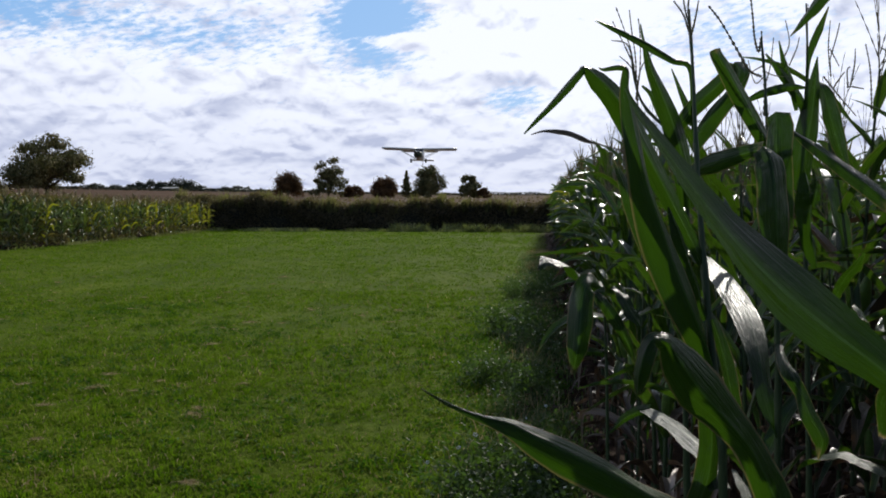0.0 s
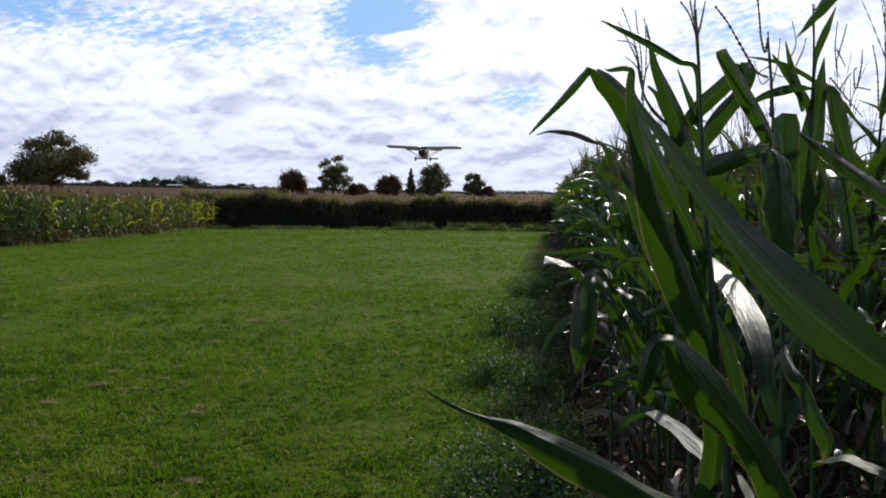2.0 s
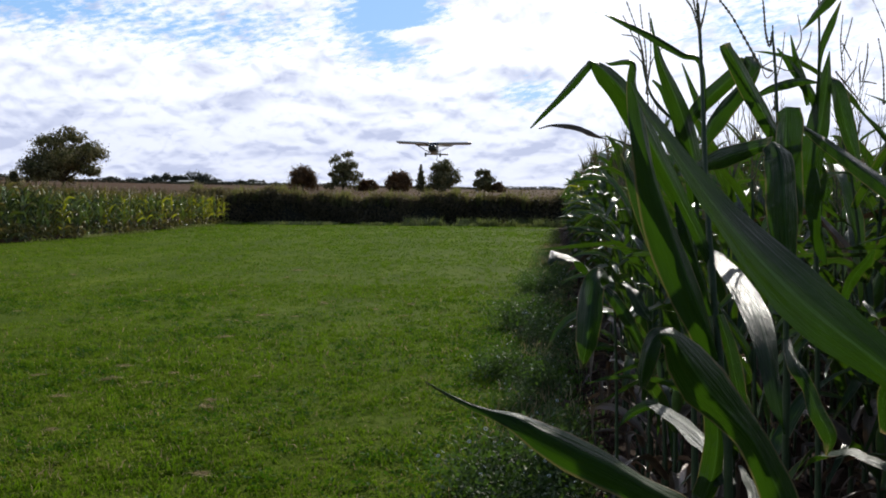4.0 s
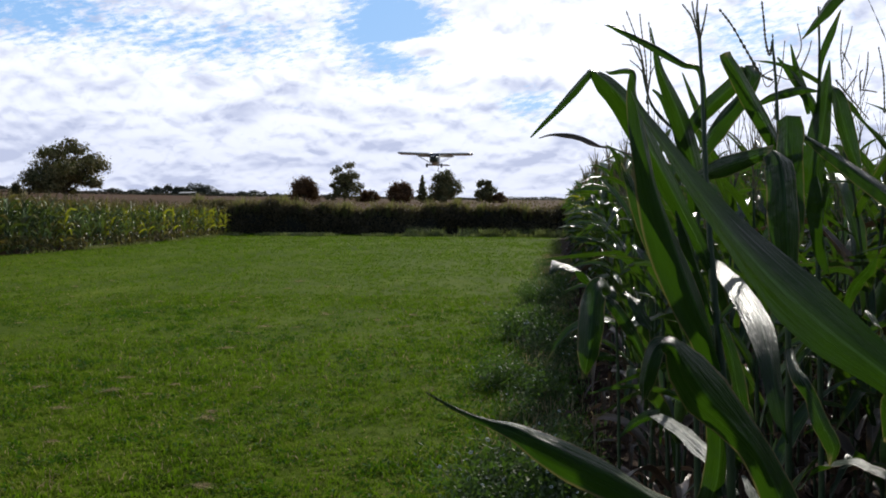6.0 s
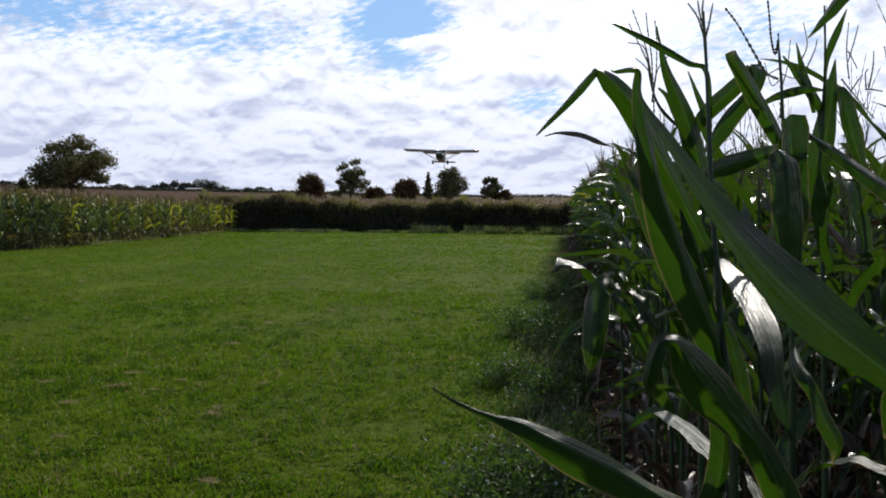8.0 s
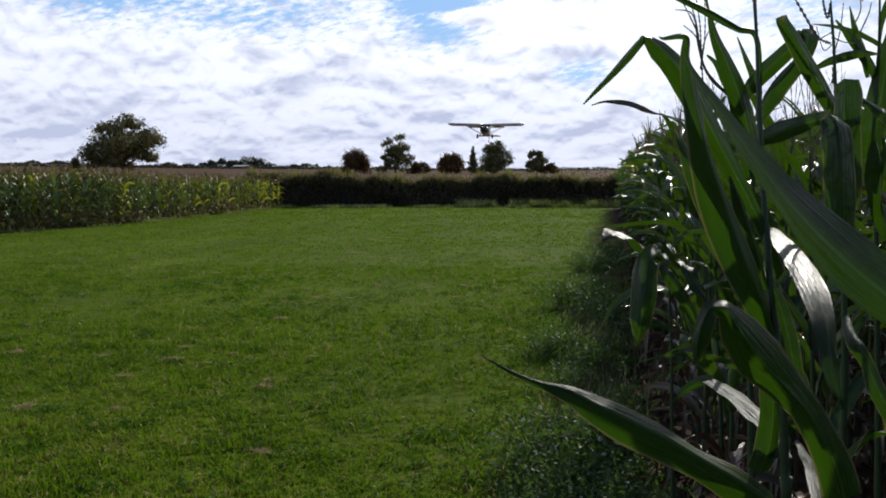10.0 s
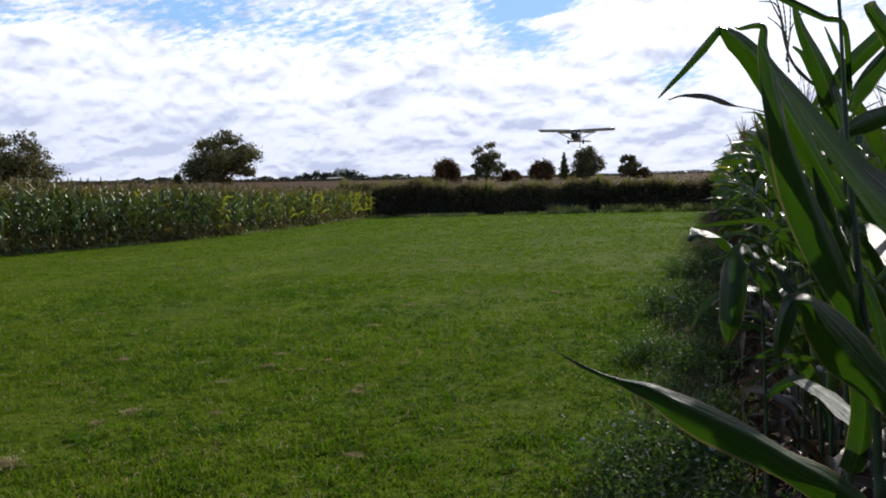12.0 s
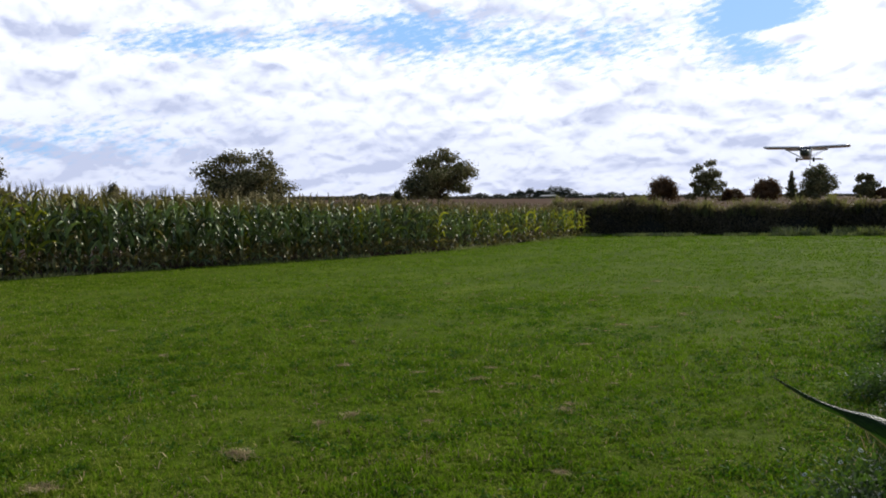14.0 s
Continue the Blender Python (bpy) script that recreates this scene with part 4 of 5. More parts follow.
near_leaf(plant, ((0.251, 1.829, 1.444), (0.214, 1.834, 1.516), (0.192, 1.846, 1.572), (0.171, 1.858, 1.634), (0.153, 1.869, 1.686), (0.139, 1.881, 1.720)), (0.0111, 0.0244, 0.0290, 0.0291, 0.0158, 0.0023), FACING, MAIZE_LEAF_SHADED)
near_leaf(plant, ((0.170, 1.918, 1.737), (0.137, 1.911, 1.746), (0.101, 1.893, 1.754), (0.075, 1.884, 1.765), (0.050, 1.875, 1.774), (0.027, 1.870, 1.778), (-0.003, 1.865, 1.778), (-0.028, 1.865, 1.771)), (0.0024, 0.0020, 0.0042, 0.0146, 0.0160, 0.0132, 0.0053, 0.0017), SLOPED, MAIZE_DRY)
near_leaf(plant, ((0.306, 1.750, 1.411), (0.286, 1.743, 1.465), (0.265, 1.736, 1.524), (0.247, 1.729, 1.578), (0.231, 1.731, 1.625)), (0.0156, 0.0285, 0.0310, 0.0230, 0.0026), SUNWARD, MAIZE_LEAF_SHADED)
near_leaf(plant, ((0.316, 1.769, 1.365), (0.307, 1.871, 1.440), (0.301, 1.974, 1.489), (0.292, 2.076, 1.531), (0.281, 2.128, 1.561)), (0.0118, 0.0227, 0.0276, 0.0213, 0.0033), SHINE, MAIZE_LEAF_SHADED, cup=-0.15)
near_leaf(plant, ((0.305, 1.771, 1.320), (0.275, 1.775, 1.362), (0.256, 1.778, 1.406), (0.239, 1.780, 1.449), (0.228, 1.782, 1.493)), (0.0111, 0.0224, 0.0249, 0.0205, 0.0023), ASIDE, MAIZE_LEAF_SHADED)
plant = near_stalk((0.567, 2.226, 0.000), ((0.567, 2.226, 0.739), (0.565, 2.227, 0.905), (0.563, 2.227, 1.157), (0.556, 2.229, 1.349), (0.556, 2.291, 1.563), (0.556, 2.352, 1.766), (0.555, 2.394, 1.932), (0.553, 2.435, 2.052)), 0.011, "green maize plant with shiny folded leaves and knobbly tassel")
near_leaf(plant, ((0.561, 2.218, 1.063), (0.552, 2.240, 1.105), (0.546, 2.293, 1.170), (0.547, 2.385, 1.246), (0.552, 2.517, 1.308), (0.552, 2.701, 1.361), (0.545, 2.896, 1.401), (0.531, 3.051, 1.443)), (0.0195, 0.0307, 0.0416, 0.0645, 0.0757, 0.0878, 0.0833, 0.0260), SHINE, MAIZE_LEAF_SHADED, cup=-0.15)
near_leaf(plant, ((0.556, 2.332, 1.702), (0.547, 2.313, 1.764), (0.511, 2.291, 1.818), (0.474, 2.278, 1.878), (0.436, 2.265, 1.942), (0.413, 2.259, 1.978), (0.406, 2.260, 1.997)), (0.0326, 0.0323, 0.0373, 0.0397, 0.0355, 0.0288, 0.0249), FACING, MAIZE_LEAF_SHADED)
near_leaf(plant, ((0.310, 2.174, 1.674), (0.343, 2.139, 1.701), (0.376, 2.103, 1.717), (0.413, 2.066, 1.731), (0.446, 2.029, 1.742), (0.464, 2.004, 1.743)), (0.0132, 0.0312, 0.0459, 0.0375, 0.0270, 0.0339), FACING, MAIZE_LEAF_SHADED, (0, 0, 0, 0.2, 0.4))
near_leaf(plant, ((0.464, 2.004, 1.744), (0.471, 1.982, 1.724), (0.476, 1.970, 1.683), (0.479, 1.960, 1.623), (0.483, 1.959, 1.564), (0.488, 1.957, 1.505), (0.494, 1.956, 1.446)), (0.0431, 0.0555, 0.0618, 0.0638, 0.0593, 0.0457, 0.0160), FACING, MAIZE_LEAF_SHADED)
near_leaf(plant, ((0.528, 2.154, 1.832), (0.528, 2.143, 1.807), (0.526, 2.133, 1.755), (0.530, 2.132, 1.698), (0.541, 2.130, 1.621), (0.554, 2.126, 1.544)), (0.0521, 0.0576, 0.0576, 0.0523, 0.0421, 0.0124), ASIDE, MAIZE_LEAF_SHADED)
near_leaf(plant, ((0.528, 2.441, 1.894), (0.557, 2.434, 1.908), (0.591, 2.426, 1.917), (0.625, 2.418, 1.923), (0.659, 2.409, 1.919)), (0.0117, 0.0190, 0.0232, 0.0187, 0.0043), FACING, MAIZE_LEAF_SHADED)
near_leaf(plant, ((0.559, 2.228, 1.295), (0.556, 2.126, 1.246), (0.579, 2.099, 1.200), (0.592, 2.075, 1.155), (0.615, 2.058, 1.103), (0.610, 2.059, 1.060)), (0.0141, 0.0335, 0.0275, 0.0370, 0.0363, 0.0036), FACING, MAIZE_LEAF_SHADED, (0, 0.3, 0, 0.2))
near_tassel(plant, (((0.553, 2.435, 2.052), (0.547, 2.436, 2.016), (0.537, 2.439, 2.053), (0.532, 2.440, 2.103), (0.526, 2.441, 2.154)), ((0.564, 2.433, 1.850), (0.564, 2.433, 1.937), (0.557, 2.434, 2.002), (0.553, 2.435, 2.069)), ((0.556, 2.434, 1.951), (0.526, 2.441, 1.970), (0.490, 2.448, 2.033), (0.454, 2.455, 2.098), (0.423, 2.461, 2.141)),), 0.0036)
near_tassel(plant, (((0.561, 2.433, 1.951), (0.540, 2.438, 1.937), (0.522, 2.442, 1.996)), ((0.562, 2.433, 1.965), (0.586, 2.427, 1.953), (0.609, 2.422, 1.949)), ((0.562, 2.433, 1.922), (0.576, 2.430, 1.979), (0.582, 2.428, 2.050)), ((0.558, 2.434, 1.980), (0.526, 2.441, 1.960), (0.506, 2.445, 1.931)),), 0.0018)
plant = near_stalk((0.415, 2.583, 0.000), ((0.415, 2.583, 0.579), (0.400, 2.586, 1.070), (0.392, 2.587, 1.391), (0.397, 2.586, 1.581), (0.384, 2.588, 1.770), (0.287, 2.600, 1.881), (0.255, 2.603, 1.944), (0.238, 2.605, 2.038)), 0.010, "slender maize plant with upright leaves against the sky")
near_leaf(plant, ((0.393, 2.566, 1.613), (0.383, 2.548, 1.691), (0.363, 2.530, 1.775), (0.339, 2.523, 1.851), (0.310, 2.517, 1.922), (0.280, 2.510, 1.991), (0.263, 2.502, 2.053), (0.253, 2.503, 2.105)), (0.0458, 0.0514, 0.0569, 0.0507, 0.0387, 0.0222, 0.0074, 0.0015), FACING, MAIZE_LEAF_SHADED)
near_leaf(plant, ((0.411, 2.564, 1.800), (0.377, 2.417, 1.965), (0.323, 2.394, 1.994), (0.253, 2.383, 2.034), (0.190, 2.368, 2.063), (0.151, 2.361, 2.080), (0.125, 2.352, 2.088)), (0.0146, 0.0171, 0.0218, 0.0250, 0.0197, 0.0097, 0.0016), SUNWARD, MAIZE_LEAF_SHADED, (0, 0.3, 0))
near_leaf(plant, ((0.354, 2.572, 1.808), (0.385, 2.548, 1.860), (0.417, 2.532, 1.898), (0.461, 2.515, 1.940), (0.488, 2.500, 1.972), (0.500, 2.497, 1.992)), (0.0186, 0.0399, 0.0457, 0.0423, 0.0328, 0.0237), FACING, MAIZE_LEAF_SHADED)
near_leaf(plant, ((0.502, 2.497, 1.995), (0.511, 2.464, 1.964), (0.489, 2.448, 1.922), (0.453, 2.455, 1.874), (0.416, 2.462, 1.820), (0.392, 2.465, 1.761)), (0.0308, 0.0394, 0.0403, 0.0511, 0.0506, 0.0200), ASIDE, MAIZE_LEAF_SHADED)
near_leaf(plant, ((0.406, 2.565, 1.838), (0.390, 2.567, 1.885), (0.371, 2.570, 1.932), (0.346, 2.573, 1.994)), (0.0181, 0.0196, 0.0121, 0.0015), FACING, MAIZE_LEAF_SHADED)
near_leaf(plant, ((0.370, 2.590, 1.833), (0.341, 2.594, 1.841), (0.318, 2.597, 1.880), (0.294, 2.599, 1.928), (0.270, 2.602, 1.952)), (0.0156, 0.0216, 0.0184, 0.0123, 0.0046), FACING, MAIZE_LEAF_SHADED)
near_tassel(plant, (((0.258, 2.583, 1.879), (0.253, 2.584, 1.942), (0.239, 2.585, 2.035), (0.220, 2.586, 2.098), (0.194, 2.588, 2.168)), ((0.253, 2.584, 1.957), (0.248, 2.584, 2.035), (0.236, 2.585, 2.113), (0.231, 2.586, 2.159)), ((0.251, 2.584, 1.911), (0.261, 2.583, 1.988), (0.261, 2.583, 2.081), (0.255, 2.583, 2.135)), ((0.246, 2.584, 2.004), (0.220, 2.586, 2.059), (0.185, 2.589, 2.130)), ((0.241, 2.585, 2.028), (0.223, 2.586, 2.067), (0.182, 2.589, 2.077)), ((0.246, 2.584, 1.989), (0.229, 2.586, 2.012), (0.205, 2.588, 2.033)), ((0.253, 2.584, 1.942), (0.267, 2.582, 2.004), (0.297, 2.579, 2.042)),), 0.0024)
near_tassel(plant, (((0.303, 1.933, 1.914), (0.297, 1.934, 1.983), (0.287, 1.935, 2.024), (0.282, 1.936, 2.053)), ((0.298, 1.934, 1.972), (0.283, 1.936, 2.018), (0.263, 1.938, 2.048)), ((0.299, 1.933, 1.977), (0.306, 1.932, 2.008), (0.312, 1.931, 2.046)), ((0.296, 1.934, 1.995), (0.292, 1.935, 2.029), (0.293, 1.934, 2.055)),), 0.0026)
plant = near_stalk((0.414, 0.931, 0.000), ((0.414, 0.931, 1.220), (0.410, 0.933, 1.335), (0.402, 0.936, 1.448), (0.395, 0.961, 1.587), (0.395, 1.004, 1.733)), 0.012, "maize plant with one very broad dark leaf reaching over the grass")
near_leaf(plant, ((0.407, 0.934, 1.409), (0.373, 0.959, 1.447), (0.346, 0.989, 1.473), (0.317, 1.041, 1.500), (0.289, 1.100, 1.531), (0.260, 1.168, 1.570), (0.235, 1.245, 1.613), (0.212, 1.320, 1.658), (0.189, 1.393, 1.705), (0.166, 1.457, 1.750), (0.148, 1.509, 1.786), (0.133, 1.550, 1.826)), (0.0221, 0.0330, 0.0428, 0.0604, 0.0652, 0.0537, 0.0377, 0.0304, 0.0219, 0.0159, 0.0110, 0.0028), BROADSIDE, MAIZE_LEAF_SHADED, (0, 0, 0, 0, -0.1, -0.2, -0.2), cup=-0.3)
near_leaf(plant, ((0.406, 0.935, 1.449), (0.395, 1.004, 1.445), (0.389, 1.049, 1.416), (0.389, 1.070, 1.371)), (0.0177, 0.0405, 0.0303, 0.0101), FACING, MAIZE_LEAF_SHADED)
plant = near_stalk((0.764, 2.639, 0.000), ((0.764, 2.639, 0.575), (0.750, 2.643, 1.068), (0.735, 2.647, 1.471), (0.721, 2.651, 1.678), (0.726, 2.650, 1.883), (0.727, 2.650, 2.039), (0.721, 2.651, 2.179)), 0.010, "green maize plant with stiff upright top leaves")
near_leaf(plant, ((0.708, 2.624, 1.662), (0.706, 2.603, 1.724), (0.718, 2.600, 1.809), (0.727, 2.598, 1.878), (0.733, 2.596, 1.947), (0.739, 2.594, 2.023)), (0.0457, 0.0632, 0.0599, 0.0477, 0.0297, 0.0015), FACING, MAIZE_LEAF_SHADED)
near_leaf(plant, ((0.725, 2.640, 1.913), (0.725, 2.629, 2.013), (0.734, 2.617, 2.061), (0.746, 2.603, 2.100), (0.763, 2.588, 2.156)), (0.0060, 0.0105, 0.0197, 0.0181, 0.0015), FACING, MAIZE_LEAF_SHADED)
near_leaf(plant, ((0.754, 2.486, 2.231), (0.722, 2.474, 2.171), (0.688, 2.463, 2.129), (0.662, 2.460, 2.095), (0.631, 2.458, 2.058)), (0.0319, 0.0392, 0.0302, 0.0184, 0.0017), ASIDE, MAIZE_LEAF_SHADED)
near_leaf(plant, ((0.719, 2.621, 1.841), (0.704, 2.604, 1.894), (0.675, 2.591, 1.936), (0.639, 2.579, 1.981), (0.596, 2.569, 2.030)), (0.0120, 0.0209, 0.0268, 0.0208, 0.0030), FACING, MAIZE_LEAF_SHADED)
near_leaf(plant, ((0.696, 2.627, 1.881), (0.677, 2.611, 1.949), (0.654, 2.596, 2.001), (0.633, 2.581, 2.066)), (0.0090, 0.0194, 0.0164, 0.0015), FACING, MAIZE_LEAF_SHADED)
near_leaf(plant, ((0.568, 2.226, 1.804), (0.587, 2.200, 1.785), (0.621, 2.150, 1.747), (0.659, 2.097, 1.705), (0.696, 2.043, 1.663), (0.735, 1.987, 1.613)), (0.0040, 0.0158, 0.0257, 0.0337, 0.0364, 0.0305), FACING, MAIZE_LEAF_SHADED)
near_leaf(plant, ((0.754, 2.642, 1.960), (0.765, 2.608, 1.925), (0.777, 2.584, 1.854), (0.792, 2.569, 1.784), (0.812, 2.552, 1.715)), (0.0143, 0.0367, 0.0452, 0.0392, 0.0111), ASIDE, MAIZE_LEAF_SHADED)
near_leaf(plant, ((0.754, 2.486, 1.317), (0.757, 2.433, 1.391), (0.757, 2.380, 1.433), (0.767, 2.335, 1.466), (0.776, 2.301, 1.505)), (0.0138, 0.0219, 0.0305, 0.0331, 0.0061), SHINE, MAIZE_LEAF_SHADED, cup=-0.1)
near_leaf(plant, ((0.611, 2.318, 0.922), (0.647, 2.257, 0.997), (0.692, 2.191, 1.035), (0.725, 2.138, 1.036), (0.767, 2.081, 1.021)), (0.0144, 0.0407, 0.0645, 0.0460, 0.0268), SHINE, MAIZE_LEAF_SHADED, cup=-0.1)
near_leaf(plant, ((0.881, 2.445, 1.237), (0.838, 2.438, 1.297), (0.814, 2.425, 1.342), (0.792, 2.422, 1.357)), (0.0769, 0.1300, 0.1075, 0.0214), SHINE, MAIZE_LEAF_SHADED, cup=-0.1)
near_leaf(plant, ((0.719, 2.496, 1.452), (0.693, 2.483, 1.557), (0.685, 2.474, 1.647), (0.676, 2.467, 1.705)), (0.0197, 0.0507, 0.0542, 0.0194), SUNWARD, MAIZE_LEAF_SHADED)
near_leaf(plant, ((0.683, 2.402, 1.618), (0.682, 2.382, 1.668), (0.670, 2.365, 1.709)), (0.0263, 0.0367, 0.0112), SHINE, MAIZE_LEAF_SHADED, cup=-0.1)
near_tassel(plant, (((0.787, 2.633, 1.974), (0.779, 2.635, 2.051), (0.782, 2.634, 2.128)), ((0.783, 2.634, 2.020), (0.798, 2.630, 2.081), (0.805, 2.627, 2.119)), ((0.782, 2.634, 2.051), (0.794, 2.631, 2.027), (0.806, 2.627, 2.001)), ((0.726, 2.650, 2.023), (0.725, 2.650, 2.101), (0.726, 2.650, 2.178)), ((0.665, 2.666, 2.026), (0.681, 2.662, 2.073), (0.670, 2.664, 2.136)), ((0.682, 2.661, 2.010), (0.700, 2.657, 2.056), (0.706, 2.655, 2.087)),), 0.0022)
near_tassel(plant, (((0.887, 2.601, 1.878), (0.881, 2.603, 1.984), (0.868, 2.607, 2.058)), ((0.834, 2.618, 1.941), (0.843, 2.615, 2.002), (0.844, 2.615, 2.047)), ((0.768, 2.638, 1.975), (0.808, 2.626, 1.919), (0.850, 2.613, 1.863)), ((0.794, 2.631, 1.943), (0.807, 2.627, 1.965), (0.820, 2.623, 1.985)), ((0.829, 2.620, 1.941), (0.826, 2.621, 1.987), (0.833, 2.619, 1.999)), ((0.837, 2.617, 1.944), (0.868, 2.607, 1.936)),), 0.0026)
plant = near_stalk((0.242, 3.287, 0.000), ((0.242, 3.287, 0.271), (0.231, 3.288, 0.903), (0.220, 3.288, 1.192), (0.209, 3.289, 1.356)), 0.010, "short maize plant with a shiny leaf drooping over the weeds")
near_leaf(plant, ((0.213, 3.269, 1.317), (0.141, 3.242, 1.335), (0.109, 3.193, 1.371), (0.068, 3.134, 1.403), (0.029, 3.075, 1.423), (-0.001, 3.035, 1.416), (-0.016, 3.015, 1.396)), (0.0749, 0.1226, 0.1300, 0.1248, 0.0966, 0.0289, 0.0106), SHINE, MAIZE_LEAF_SHADED, cup=-0.1)
near_leaf(plant, ((0.188, 3.190, 1.325), (0.148, 3.092, 1.346), (0.128, 3.043, 1.301), (0.121, 3.013, 1.229), (0.111, 2.993, 1.137), (0.097, 2.994, 1.051)), (0.0477, 0.0695, 0.0823, 0.0854, 0.0702, 0.0111), FACING, MAIZE_LEAF_SHADED)
near_leaf(plant, ((0.162, 3.241, 1.309), (0.200, 3.209, 1.273), (0.249, 3.186, 1.207), (0.292, 3.182, 1.129), (0.319, 3.180, 1.051)), (0.0160, 0.0396, 0.0432, 0.0352, 0.0039), FACING, MAIZE_LEAF_SHADED)
near_leaf(plant, ((0.218, 3.288, 1.068), (0.176, 3.251, 1.084), (0.135, 3.223, 1.082), (0.094, 3.194, 1.072)), (0.0165, 0.0286, 0.0161, 0.0020), FACING, MAIZE_LEAF_SHADED)
near_leaf(plant, ((0.250, 3.286, 1.316), (0.280, 3.234, 1.282), (0.306, 3.181, 1.229), (0.333, 3.158, 1.194)), (0.0239, 0.0481, 0.0589, 0.0185), SHINE, MAIZE_LEAF_SHADED, cup=-0.1)

# ---- white-flowered weeds and litter along the crop's edge ----
def flower_mesh():
    """A small daisy head: a ring of petals round a raised button."""
    v, q = [], []
    for i in range(9):
        a, b = i / 9 * 2 * math.pi, (i + 0.75) / 9 * 2 * math.pi
        m = (a + b) / 2
        k = len(v)
        v += [(0.003 * math.cos(m), 0.003 * math.sin(m), 0.001), (0.011 * math.cos(a), 0.011 * math.sin(a), 0.002), (0.014 * math.cos(m), 0.014 * math.sin(m), -0.001), (0.011 * math.cos(b), 0.011 * math.sin(b), 0.002)]
        q.append((k, k + 1, k + 2, k + 3))
    return mesh_of("flower", v, q, mat=PETAL)


def build_weeds():
    r = np.random.default_rng(51)
    flower = flower_mesh()
    kinds = []
    for i in range(4):
        base = tagged(new("weed"), "low leafy weed with small white daisy flowers", "weed", "weeds along the maize edge")
        n = 700
        p = np.stack([r.normal(0, 0.09, n), r.normal(0, 0.09, n), np.abs(r.normal(0.09, 0.06, n))], 1)
        v, q = leaf_cloud(p, 0.012, 60 + i)
        part("foliage", mesh_of("foliage", v, q, mat=WEED), base)
        for _ in range(6):
            x, y, z = r.normal(0, 0.09), r.normal(0, 0.09), r.uniform(0.1, 0.22)
            v, q, u = tube([(0, 0, 0), (x * 0.5, y * 0.5, z * 0.6), (x, y, z)], [0.002, 0.0018, 0.0012], 3)
            stem = part("stem", mesh_of("stem", v, q, mat=WEED), base)
            ob = part("flower", flower, stem)
            ob.matrix_basis = pose(x, y, z, r.normal(0, 25), r.normal(0, 25), r.uniform(0, 360)) @ Matrix.Scale(r.uniform(0.55, 0.95), 4)
        kinds.append(base)
    spots = []
    for _ in range(44):
        y = 3.9 + 14 * r.random() ** 1.7
        spots.append((r.uniform(-0.42, 0.25) - 0.12 * (y > 7), y))
    for _ in range(14):
        spots.append((r.uniform(-0.3, 0.22), r.uniform(4.0, 5.4)))
    for i, (x, y) in enumerate(spots):
        m = pose(x, y, 0, 0, 0, r.uniform(0, 360)) @ Matrix.Scale(r.uniform(0.75, 1.35), 4)
        if i < 4:
            kinds[i].matrix_basis = m
        else:
            copy_thing(kinds[i % 4], m)
    p = scatter(r, 26000, -0.62, 0.5, 3.3, 24)
    p = p[r.random(len(p)) < np.exp(-((p[:, 0] + 0.15) / 0.32) ** 2)]
    v, q, t = tufts(p, 0.11, 0.009, 52, 0.9)
    tagged(part("edge_weeds", mesh_of("edge_weeds", v, q, t, WEED)), "straggling green and brown weeds at the foot of the maize", "weeds", kind="stuff")
    p = scatter(r, 9000, -0.6, 0.35, 3.6, 26)
    p = p[(r.random(len(p)) < np.exp(-((p[:, 0] + 0.1) / 0.3) ** 2)) & (np.sin(p[:, 1] * 3.1) + np.sin(p[:, 1] * 1.3 + 1) > -0.6)]
    v, q, t = tufts(p, 0.15, 0.006, 54, 1.3)
    tagged(part("dry_stems", mesh_of("dry_stems", v, q, t, HAY)), "pale dead grass stems among the edge weeds", "dry grass", kind="stuff")
    p = scatter(r, 2600, -0.2, 3.0, 2.2, 16)
    p[:, 2] += 0.02
    v, q = leaf_cloud(p, 0.06, 53)
    tagged(part("leaf_litter", mesh_of("leaf_litter", v, q, mat=DEAD)), "dead brown maize leaves lying on the soil", "litter", kind="stuff")


build_weeds()


